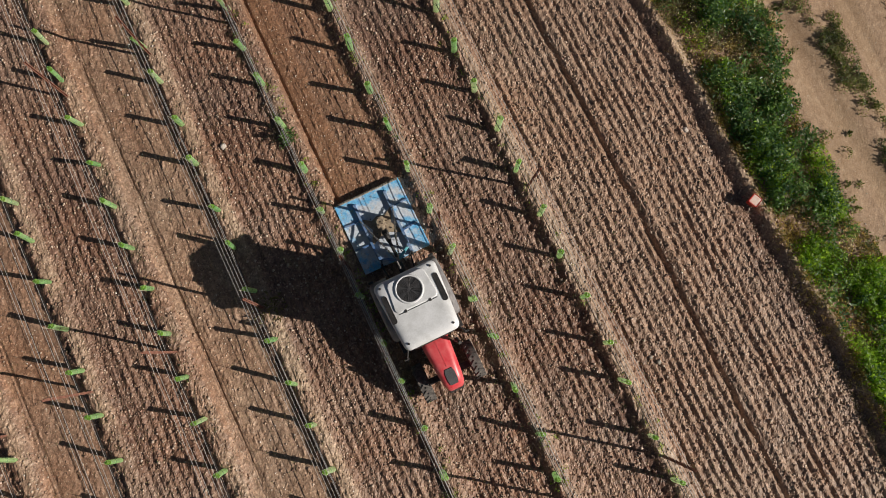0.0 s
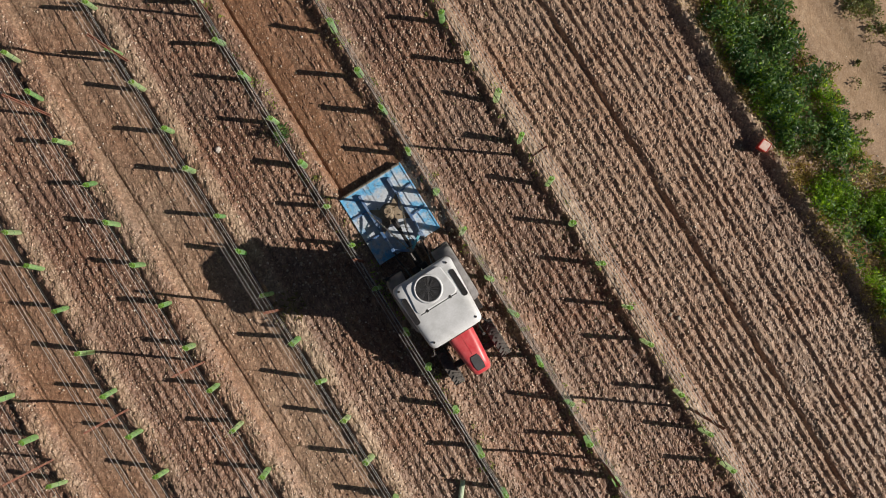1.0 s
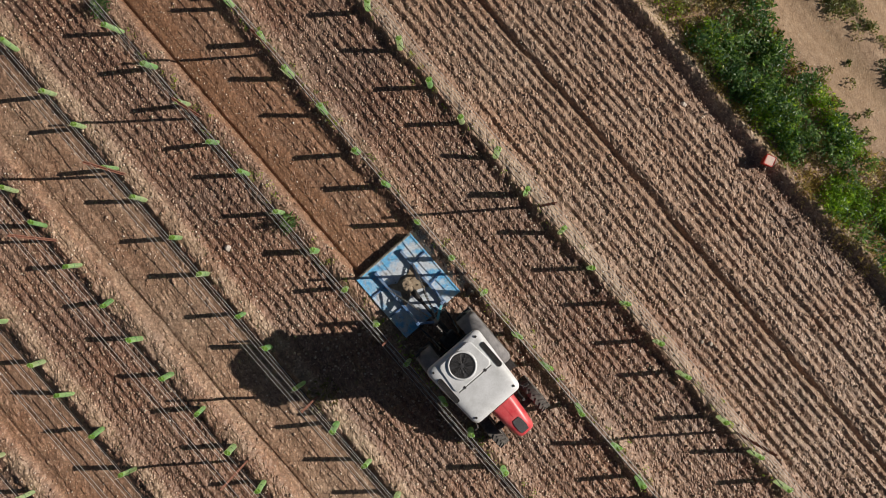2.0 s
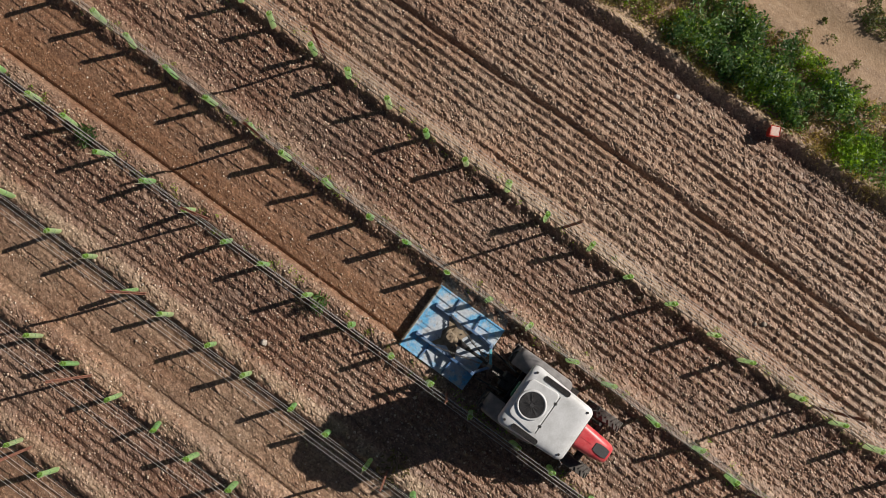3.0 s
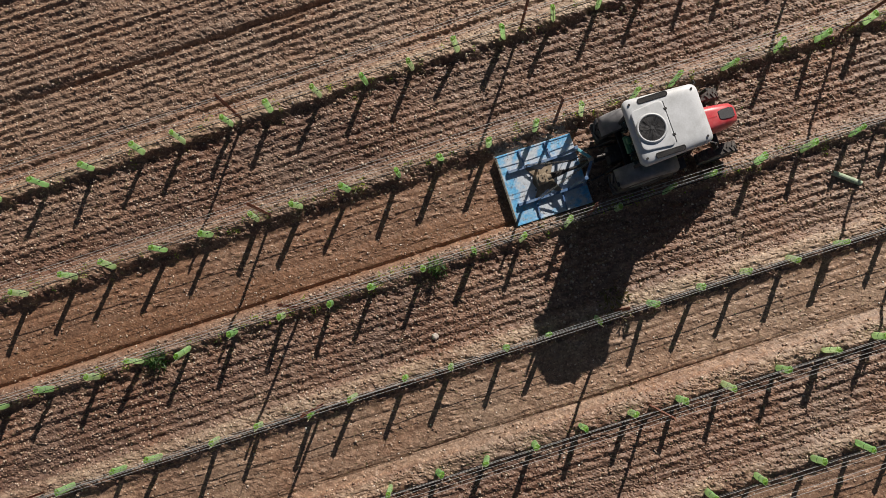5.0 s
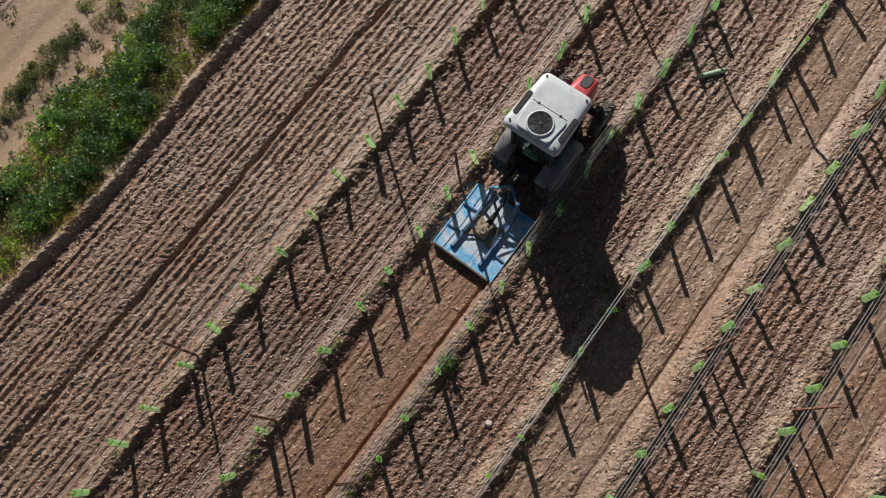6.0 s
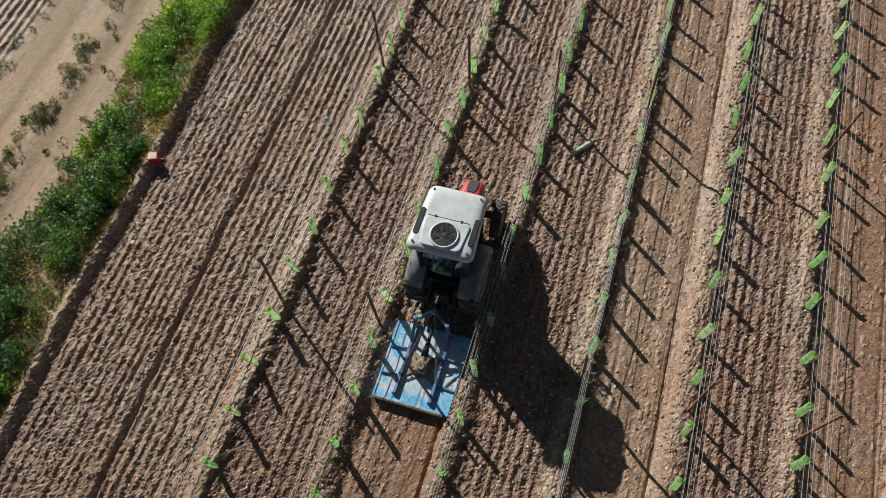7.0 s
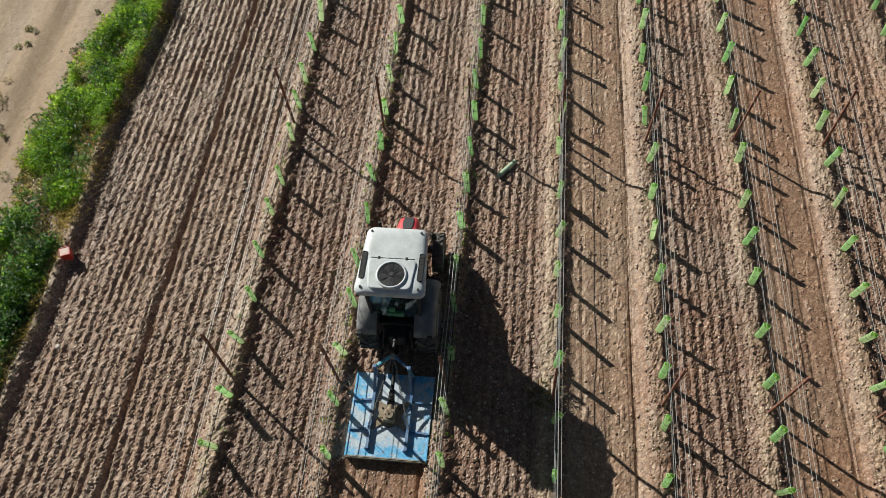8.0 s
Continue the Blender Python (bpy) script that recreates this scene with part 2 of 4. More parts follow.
WHITE_STONE = plain("pale_stone", (0.50, 0.44, 0.38), (0.68, 0.62, 0.56), 18, 0.85, 0, 0.35, 0.65, 0.4)


# ---- mesh helpers ----
def finish(name, bm, mat, parent=None, label="", smooth=False):
    me = bpy.data.meshes.new(name)
    bmesh.ops.recalc_face_normals(bm, faces=bm.faces[:])
    if smooth:
        for f in bm.faces:
            f.smooth = True
    bm.to_mesh(me)
    bm.free()
    me.materials.append(mat)
    ob = new(name, me)
    if parent is not None:
        ob.parent = parent
    if label:
        ob["label"] = label
    return ob


def part(name, bm, mat, parent, label="", smooth=False):
    return finish(name, bm, mat, parent, label, smooth)


def box(bm, c, s, bevel=0.0, m=None):
    r = bmesh.ops.create_cube(bm, size=1.0)
    vs = r["verts"]
    mat = Matrix.Translation(c) @ (m or Matrix()) @ Matrix.Diagonal((*s, 1))
    bmesh.ops.transform(bm, matrix=mat, verts=vs)
    if bevel:
        es = list({e for v in vs for e in v.link_edges})
        bmesh.ops.bevel(bm, geom=es, offset=bevel, segments=2, affect="EDGES", profile=0.6)
    return bm


def rod(bm, a, b, r, seg=8, r2=None):
    a, b = Vector(a), Vector(b)
    d = b - a
    m = Matrix.Translation((a + b) / 2) @ d.to_track_quat("Z", "Y").to_matrix().to_4x4()
    bmesh.ops.create_cone(bm, cap_ends=True, segments=seg, radius1=r, radius2=r if r2 is None else r2, depth=d.length, matrix=m)
    return bm


def bar(bm, a, b, w, h, bevel=0.0):
    """A square bar from a to b; h is measured upwards."""
    a, b = Vector(a), Vector(b)
    d = b - a
    z = Vector((0, 0, 1)) if abs(d.normalized().z) < 0.95 else Vector((0, 1, 0))
    y = d.normalized()
    x = y.cross(z).normalized()
    z = x.cross(y)
    m = Matrix((x, y, z)).transposed().to_4x4()
    return box(bm, (a + b) / 2, (w, d.length, h), bevel, m)


def lathe(bm, profile, seg=24, m=None, closed=False):
    """Turns (radius, height) pairs round z."""
    m = m or Matrix()
    rings = []
    for r, h in profile:
        rings.append([bm.verts.new(m @ Vector((r * math.cos(2 * math.pi * i / seg), r * math.sin(2 * math.pi * i / seg), h))) for i in range(seg)])
    pairs = list(zip(rings, rings[1:])) + ([(rings[-1], rings[0])] if closed else [])
    for p, q in pairs:
        for i in range(seg):
            bm.faces.new((p[i], p[(i + 1) % seg], q[(i + 1) % seg], q[i]))
    return bm


def loft(bm, loops, caps=True):
    rings = [[bm.verts.new(v) for v in lp] for lp in loops]
    k = len(rings[0])
    for p, q in zip(rings, rings[1:]):
        for i in range(k):
            bm.faces.new((p[i], p[(i + 1) % k], q[(i + 1) % k], q[i]))
    if caps:
        bm.faces.new(rings[0][::-1])
        bm.faces.new(rings[-1])
    return bm


def rounded(w, l, r, z, y0=0.0, x0=0.0, k=4):
    """A rounded rectangle of width w and length l at height z."""
    pts = []
    for cx, cy, a0 in ((w / 2 - r, l / 2 - r, 0), (-w / 2 + r, l / 2 - r, 90), (-w / 2 + r, -l / 2 + r, 180), (w / 2 - r, -l / 2 + r, 270)):
        for i in range(k + 1):
            a = radians(a0 + 90 * i / k)
            pts.append((x0 + cx + r * math.cos(a), y0 + cy + r * math.sin(a), z))
    return pts


def empty(name, m=None):
    e = new(name)
    e.empty_display_size = 0.2
    if m is not None:
        e.matrix_basis = m
    return e


# ---- ground ----
RNG = np.random.default_rng(7)


def vnoise(x, y, sx, sy, seed):
    """Smooth value noise with cells of sx by sy metres."""
    g = np.random.default_rng(seed).random((257, 257))
    u, v = x / sx + 57.3, y / sy + 91.7
    i, j = np.floor(u).astype(int), np.floor(v).astype(int)
    fu, fv = u - i, v - j
    fu, fv = fu * fu * (3 - 2 * fu), fv * fv * (3 - 2 * fv)
    i0, j0, i1, j1 = i % 257, j % 257, (i + 1) % 257, (j + 1) % 257
    return (g[i0, j0] * (1 - fu) + g[i1, j0] * fu) * (1 - fv) + (g[i0, j1] * (1 - fu) + g[i1, j1] * fu) * fv


def sstep(a, b, x):
    t = np.clip((x - a) / (b - a), 0, 1)
    return t * t * (3 - 2 * t)


def bumpy(x, c, w):
    return np.exp(-((x - c) / w) ** 2)


MOWN_GAPS = [(1, 2), (3, 4), (5, 6)]       # between which rows the soil is flat


def edge_x(y):
    return -7.72 + 0.10 * np.sin(y * 0.31 + 0.7) + 0.06 * np.sin(y * 0.83)


def veg_far_x(y):
    return -9.95 + 0.065 * np.clip(y - 8.0, -9.0, 9.0) + 0.20 * np.sin(y * 0.75 + 1.1) + 0.14 * np.sin(y * 1.9)


def ground_at(x, y):
    """Height and the soil masks at the points."""
    h = 0.05 * (vnoise(x, y, 3.1, 3.7, 1) - 0.5) + 0.03 * (vnoise(x, y, 0.8, 1.1, 2) - 0.5)
    wob = 0.03 * (vnoise(x, y, 0.7, 2.4, 3) - 0.5) + 0.020 * (vnoise(x, y, 0.22, 0.34, 13) - 0.5)
    dry, mown, moist_shade = np.zeros_like(x), np.zeros_like(x), np.zeros_like(x)
    edge = edge_x(y)
    field = sstep(0, 0.25, x - edge)
    # where the soil lies flat
    flat = np.zeros_like(x)
    for a, b in MOWN_GAPS:
        z = sstep(ROW_X[a] + 0.20, ROW_X[a] + 0.32, x) * (1 - sstep(ROW_X[b] - 0.36, ROW_X[b] - 0.22, x))
        if a == 1:
            seam = bumpy(x + 0.4 * wob, 0.69, 0.050) * (1 - sstep(REAR + 0.4, REAR + 0.8, y))
            z = z * (1 - sstep(REAR + 0.6, REAR + 1.6, y + 0.25 * (vnoise(x, y, 0.5, 0.6, 4) - 0.5)))
        flat = np.maximum(flat, z)
    # furrows left by the cultivator
    drift = 0.10 * (vnoise(x, y, 1.6, 9.0, 14) - 0.5)
    ridge = (0.5 + 0.5 * np.cos(2 * np.pi * (x + wob + drift + 0.04) / 0.192)) ** 1.1
    amp = (0.027 + 0.021 * vnoise(x, y, 0.6, 1.5, 5)) * (0.35 + 0.75 * vnoise(x, y, 0.19, 3.2, 6) + 0.55 * vnoise(x, y, 0.19, 0.55, 16)) * (1 - 0.22 * sstep(-3.6, -3.0, x))
    near = np.min([np.abs(x - r) for r in ROW_X], axis=0)
    fur = amp * ridge * sstep(0.20, 0.42, near)
    h = h + field * (1 - flat) * fur
    # the deep track in the open part
    trk = (0.75 + 0.7 * vnoise(x, y, 0.4, 0.5, 12)) * bumpy(x + wob * 2.5, -5.36, 0.070) + 0.45 * bumpy(x + wob, -6.30, 0.06) + 0.35 * bumpy(x + wob, -4.42, 0.06)
    h = h - 0.066 * trk * field
    h = h + 0.05 * bumpy(x + wob, -5.56, 0.10) * field
    # wheel lines in the flat strips
    for a, b in MOWN_GAPS:
        lo, hi = ROW_X[a], ROW_X[b]
        for c, d, w in ((lo + 0.58, 0.020, 0.045), (hi - 0.50, (0.036, 0.0, 0.018)[(a == 1) + 2 * (a == 5)], 0.040), (hi - 0.95, 0.012, 0.06)):
            h = h - d * bumpy(x + 1.4 * wob, c, w) * flat * (0.4 + 1.2 * vnoise(x, y, 0.5, 1.1, 15))
        h = h - 0.055 * flat * bumpy(x, (lo + hi) / 2, 0.9)
    h = h - 0.09 * seam
    scraped = sstep(-0.06, 0.16, x + 0.15 * (vnoise(x, y, 0.3, 0.5, 9) - 0.5)) * (1 - sstep(0.66, 0.72, x)) * flat
    mown = np.maximum(mown, flat * (0.62 - 0.27 * sstep(1.4, 2.4, x)))
    scraped = np.maximum(scraped, 0.45 * flat * sstep(ROW_X[5], ROW_X[5] + 0.5, x))
    mown = np.maximum(mown, scraped)
    stony = flat * (sstep(ROW_X[3], ROW_X[3] + 0.2, x) * (1 - sstep(ROW_X[4], ROW_X[4] + 0.2, x)))
    dry = np.maximum(dry, stony * (0.10 + 0.25 * vnoise(x, y, 0.5, 1.3, 8)))
    # ridges under the vines: gentle towards the sun, steep on the other side
    clumpy = np.zeros_like(x)
    for i, r in enumerate(ROW_X):
        u = x - r + 0.04 * (vnoise(x, y, 0.5, 0.9, 20 + i) - 0.5)
        top = 0.085 + 0.07 * vnoise(x, y, 0.45, 0.6, 30 + i)
        if i == 0:
            top = top + 0.025
        left = sstep(-0.44, -0.10, u)
        right = 1 - sstep(0.03, 0.17 + 0.20 * vnoise(x, y, 0.16, 0.2, 75 + i), u)
        h = h + top * left * right
        h = h - 0.02 * bumpy(u, 0.40, 0.08)
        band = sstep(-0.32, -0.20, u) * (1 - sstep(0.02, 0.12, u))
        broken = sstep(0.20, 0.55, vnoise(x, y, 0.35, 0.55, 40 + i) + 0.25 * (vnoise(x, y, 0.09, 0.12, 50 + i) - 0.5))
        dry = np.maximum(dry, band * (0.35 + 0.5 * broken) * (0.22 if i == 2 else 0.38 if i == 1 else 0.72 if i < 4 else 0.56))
        # dark band off the sun: ridge shade painted into the soil, with damp clods
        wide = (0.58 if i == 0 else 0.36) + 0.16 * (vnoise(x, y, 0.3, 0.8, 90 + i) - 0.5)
        moist_shade = np.maximum(moist_shade, sstep(0.03, 0.10, u) * (1 - sstep(wide - 0.10, wide + 0.12, u)) * (0.65 + 0.35 * broken) * (1 - 0.6 * flat))
        clumpy = np.maximum(clumpy, sstep(-0.02, 0.06, u) * (1 - sstep(0.34, 0.55, u)))
    h = h + 0.06 * (vnoise(x, y, 0.10, 0.11, 73) - 0.5) * clumpy * field * (1 - flat)
    # headland bank
    e = x - edge
    h = h + (0.11 + 0.09 * vnoise(x, y, 0.4, 0.6, 61)) * bumpy(e, -0.22, 0.15) - 0.045 * bumpy(e, 0.10, 0.10)
    dry = np.maximum(dry, bumpy(e, -0.27, 0.20) * (0.25 + 0.65 * vnoise(x, y, 0.4, 0.6, 62)))
    # shadow of the bank painted along its foot on the field side
    moist_shade = np.maximum(moist_shade, 0.8 * bumpy(e, 0.10, 0.15) * (0.4 + 0.6 * vnoise(x, y, 0.3, 0.6, 66)))
    moist_shade = np.maximum(moist_shade, 0.55 * (1 - flat) * field * sstep(0.52, 0.75, vnoise(x, y, 0.9, 2.6, 63)))
    vines = sstep(ROW_X[0] + 0.1, ROW_X[0] + 0.4, x) * (1 - flat) * (1 - np.clip(dry * 1.4, 0, 1))
    southing = 1 + 0.35 * (1 - sstep(1.0, 6.0, y)) - 0.45 * sstep(8.0, 13.0, y)      # soil darker to the south, paler to the north
    moist_shade = np.maximum(moist_shade, vines * (0.40 + 0.50 * vnoise(x, y, 0.7, 1.8, 69)) * southing)
    moist_shade = np.maximum(moist_shade, field * (0.22 * (1 - sstep(1.0, 6.0, y)) + 0.08) * (0.6 + 0.8 * vnoise(x, y, 0.8, 1.9, 97)))
    far = veg_far_x(y) + 0.25 * (vnoise(x, y, 0.3, 0.3, 64) - 0.5)
    road = (1 - sstep(-0.15, 0.10, x - far)) * sstep(-13.35, -13.0, x + 0.15 * vnoise(x, y, 0.5, 0.8, 65))
    road = road * (0.72 + 0.28 * sstep(0.25, 0.6, vnoise(x, y, 0.25, 3.4, 67) * 0.65 + 0.35 * vnoise(x, y, 0.5, 0.9, 68)))
    h = h - 0.03 * bumpy(x, -10.6, 0.30) * road - 0.03 * bumpy(x, -12.15, 0.30) * road + 0.05 * bumpy(x, -11.25, 0.35) * road
    beyond = 1 - sstep(-13.6, -13.2, x)
    h = h + beyond * 0.05 * (0.5 + 0.5 * np.cos(2 * np.pi * x / 0.24))
    # loose grain of the soil
    rough = (1 - road) * (1 - 0.88 * flat - 0.06 * scraped) * (1 - 0.6 * np.clip(dry, 0, 1))
    h = h + rough * (0.016 * (vnoise(x, y, 0.10, 0.20, 70) - 0.5) + 0.008 * (vnoise(x, y, 0.054, 0.064, 71) - 0.5))
    h = h + (0.009 - 0.005 * road) * (vnoise(x, y, 0.08, 0.08, 72) - 0.5)
    h = h - 0.07
    return h, dry, mown, road, moist_shade, rough * np.clip(field + bumpy(e, -0.15, 0.35), 0, 1)


def graded(lo, hi, step, reach):
    inner = list(np.arange(lo, hi + step / 2, step))
    a, s = [], step
    p = lo
    while p > -reach:
        s *= 1.55
        p -= s
        a.append(p)
    b, s, p = [], step, inner[-1]
    while p < reach:
        s *= 1.55
        p += s
        b.append(p)
    return np.array(a[::-1] + inner + b)


def grid_mesh(name, xs, ys, zs):
    nx, ny = len(xs), len(ys)
    co = np.empty((nx * ny, 3), np.float32)
    gx, gy = np.meshgrid(xs, ys, indexing="ij")
    co[:, 0], co[:, 1], co[:, 2] = gx.ravel(), gy.ravel(), zs.ravel()
    i = np.arange(nx * ny).reshape(nx, ny)
    q = np.stack([i[:-1, :-1], i[1:, :-1], i[1:, 1:], i[:-1, 1:]], -1).reshape(-1, 4).astype(np.int32)
    return quad_mesh(name, co, q)


def quad_mesh(name, co, q):
    me = bpy.data.meshes.new(name)
    k = q.shape[1]
    me.vertices.add(len(co))
    me.vertices.foreach_set("co", np.ascontiguousarray(co, np.float32).ravel())
    me.loops.add(q.size)
    me.loops.foreach_set("vertex_index", np.ascontiguousarray(q, np.int32).ravel())
    me.polygons.add(len(q))
    me.polygons.foreach_set("loop_start", np.arange(0, q.size, k, dtype=np.int32))
    me.polygons.foreach_set("loop_total", np.full(len(q), k, np.int32))
    me.update(calc_edges=True)
    return me


GX, GY = graded(-14.6, 13.6, 0.033, 900), graded(SOUTH + 1.5, NORTH - 1.5, 0.038, 900)
mx, my = np.meshgrid(GX, GY, indexing="ij")
gh, g_dry, g_mown, g_road, g_moist_shade, g_rough = ground_at(mx, my)
inside = (mx > -14.7) & (mx < 13.7) & (my > SOUTH) & (my < NORTH)
gh = np.where(inside, gh, -0.06)

# clods pressed into the surface as low domes
count = 230000
px, py = RNG.uniform(-14.4, 13.4, count), RNG.uniform(SOUTH + 1.2, NORTH - 1.2, count)
pr = 0.022 + 0.030 * RNG.random(count) ** 3
_, _, _, c_road, _, c_rough = ground_at(px, py)
keep = RNG.random(count) < np.clip(c_rough, 0.03, 1) * (1 - np.clip(c_road * 1.6, 0, 1))
px, py, pr = px[keep], py[keep], pr[keep]
stretch = 1.0 + 1.9 * RNG.random(len(px))
proud = np.where(px < -3.4, 0.48, 0.54)
ci = np.searchsorted(GX, px)
cj = np.searchsorted(GY, py)
dome = np.zeros_like(gh)
for di in range(-2, 3):
    for dj in range(-4, 5):
        ii, jj = ci + di, cj + dj
        d2 = ((GX[ii] - px) / pr) ** 2 + ((GY[jj] - py) / (pr * stretch)) ** 2
        np.maximum.at(dome, (ii, jj), np.where(d2 < 1, pr * proud * np.sqrt(np.clip(1 - d2, 0, 1)), 0))
# crumbs: every facet a little higher or lower than the next
crumb = RNG.normal(0, 1, gh.shape)
crumb = np.sign(crumb) * np.minimum(np.abs(crumb), 1.8)
gh = gh + np.where(inside, dome + crumb * (0.0009 + 0.0036 * np.clip(g_rough, 0, 1) + 0.0012 * np.clip(g_dry, 0, 1) + 0.0006 * g_mown), 0)
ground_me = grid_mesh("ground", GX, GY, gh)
for nm, arr in (("dry", g_dry), ("mown", g_mown), ("road", g_road), ("moist_shade", g_moist_shade), ("open", 0.4 * (1 - sstep(-4.2, -3.4, mx)))):
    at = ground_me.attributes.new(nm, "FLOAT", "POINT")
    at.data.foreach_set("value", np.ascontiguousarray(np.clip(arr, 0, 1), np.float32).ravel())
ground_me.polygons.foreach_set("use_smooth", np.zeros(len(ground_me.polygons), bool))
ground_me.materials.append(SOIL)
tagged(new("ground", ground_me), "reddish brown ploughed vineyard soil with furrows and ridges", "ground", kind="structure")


def height(x, y):
    """Height of the built surface at one place."""
    i, j = int(np.searchsorted(GX, x)), int(np.searchsorted(GY, y))
    return float(gh[i, j])


TIE = plain("green_tie", (0.10, 0.26, 0.12), (0.16, 0.36, 0.18), 20, 0.5)


# ---- vine shelters, posts and wires ----
def make_shelter():
    t = empty("vine_shelter")
    bm = bmesh.new()
    seg = 12
    prof = [(0.054, 0.015), (0.057, 0.0), (0.060, 0.21), (0.056, 0.43), (0.061, 0.62), (0.065, 0.638), (0.063, 0.648), (0.058, 0.640), (0.056, 0.615)]
    lathe(bm, prof, seg)
    for v in bm.verts:                      # folded sheet: slightly flattened, with a fin along the seam
        a = math.atan2(v.co.y, v.co.x)
        v.co.x *= 1.20
        v.co.y *= 0.88
        if abs(a) < 0.3:
            v.co.x += 0.012
    part("sleeve", bm, SLEEVE, t, smooth=False)
    bm = bmesh.new()
    for k in range(6):
        a = 1.3 * k
        m = pose(0.045 * math.cos(a), 0.03 * math.sin(a), 0.615 + 0.010 * k, 18 * math.sin(a) + 20, 12 * math.cos(a), math.degrees(a))
        loft(bm, [[m @ Vector(p) + Vector((0, 0, dz)) for p in ((0, -0.040, -0.008), (0.032, 0, 0.008), (0, 0.040, -0.008), (-0.032, 0, 0.008))] for dz in (0, 0.002)])
    rod(bm, (0, 0, 0.0), (0.004, 0.004, 0.63), 0.005, 5)
    part("vine_shoot", bm, VINE_LEAF, t, "young green vine shoot")
    bm = bmesh.new()
    rod(bm, (0.070, 0.01, -0.06), (0.092, 0.02, 0.84), 0.005, 6)
    part("stake", bm, STAKE, t, "thin pale cane stake")
    bm = bmesh.new()
    lathe(bm, [(0.068, 0.36), (0.071, 0.365), (0.071, 0.375), (0.068, 0.38)], 10, closed=True)
    for v in bm.verts:
        v.co.x = v.co.x * 1.12 + 0.008
        v.co.y *= 0.90
    part("tie", bm, TIE, t, "dull green plastic tie")
    return t


def make_post():
    t = empty("trellis_post")
    bm = bmesh.new()
    sec = [(-0.024, -0.018), (0.024, -0.018), (0.024, 0.020), (0.019, 0.020), (0.019, -0.013), (-0.019, -0.013), (-0.019, 0.020), (-0.024, 0.020)]
    loft(bm, [[(x, y, z) for x, y in sec] for z in (-0.4, 0.5, 1.2, 1.90)])
    part("profile", bm, RUST, t)
    for k, z in enumerate((0.52, 0.92, 0.96, 1.62, 1.66)):
        bm = bmesh.new()
        s = 1 if k % 2 else -1
        box(bm, (s * 0.029, 0.0, z), (0.012, 0.030, 0.010), 0.002)
        box(bm, (s * 0.034, 0.0, z + 0.010), (0.004, 0.030, 0.016))
        part("hook", bm, RUST, t)
    return t


shelter = make_shelter()
post = make_post()
tagged(shelter, "bright green plastic tube round a young vine with a thin cane", "vine shelter", "vine shelters in the rows")
tagged(post, "tall rusty steel trellis post set in the vine row", "trellis post", "trellis posts")
rr = random.Random(11)
first_s, first_p = True, True
n_lo, n_hi = int((SOUTH + 1.5) / PITCH), int((NORTH - 2.0) / PITCH)
for i, rx in enumerate(ROW_X):
    for k in range(n_lo, n_hi):
        y = 7.36 + PITCH * (k - 7) + rr.gauss(0, 0.055)
        x = rx + (0.04, 0.03, 0.04, 0.02, 0.0, 0.0, 0.0, 0.0)[i] + rr.gauss(0, 0.022)
        z = height(x, y) - 0.02
        m = pose(x, y, z, rr.gauss(0, 4.0), rr.gauss(0, 4.0), rr.gauss(-36, 24))
        m = m @ Matrix.Scale(rr.uniform(0.92, 1.06), 4)
        if first_s:
            shelter.matrix_basis, first_s = m, False
        else:
            copy_thing(shelter, pose(*m.translation, *[math.degrees(a) for a in m.to_euler()]))
    for y in POST_Y:
        if not SOUTH + 1 < y < NORTH - 1:
            continue
        m = pose(rx + rr.gauss(0, 0.015), y + rr.gauss(0, 0.05), height(rx, y) - 0.05, rr.gauss(0, 1.2), rr.gauss(0, 1.2), rr.uniform(-8, 8))
        if first_p:
            post.matrix_basis, first_p = m, False
        else:
            copy_thing(post, m)

for i, rx in enumerate(ROW_X):
    t = empty("trellis_wires", pose(rx, 0, 0))
    tagged(t, "taut galvanised trellis wires with a black drip hose", "trellis wires", "trellis wire runs")
    for k, (off, z) in enumerate(((0.03, 0.56), (-0.030, 0.95), (0.030, 0.98), (-0.032, 1.64), (0.032, 1.67))):
        bm = bmesh.new()
        ys = [SOUTH + 1] + [y for y in POST_Y if SOUTH + 1 < y < NORTH - 1] + [NORTH - 1]
        sag = [(y, z + 0.02) for y in ys]
        pts = []
        for (ya, za), (yb, zb) in zip(sag, sag[1:]):
            for s in range(4):
                f = s / 4
                pts.append((off + rr.gauss(0, 0.004), ya + (yb - ya) * f, za - 0.10 * (0.4 if k else 1.0) * f * (1 - f) + rr.gauss(0, 0.004)))
        pts.append((off, ys[-1], z))
        r = 0.0032
        loft(bm, [[(x - r, y, zz - r), (x + r, y, zz - r), (x + r, y, zz + r), (x - r, y, zz + r)] for x, y, zz in pts])
        part("wire", bm, WIRE, t)
    bm = bmesh.new()
    pts = [(0.05 + rr.gauss(0, 0.006), y, 0.47 - 0.03 * abs(math.sin(y * math.pi / PITCH / 2)) + rr.gauss(0, 0.006)) for y in np.arange(SOUTH + 1, NORTH - 1, 0.55)]
    loft(bm, [[(x + 0.0085 * math.cos(a), y, z + 0.0085 * math.sin(a)) for a in (0.5, 1.55, 2.6, 3.64, 4.7, 5.75)] for x, y, z in pts])
    part("drip_hose", bm, HOSE, t, "black drip irrigation hose", smooth=True)


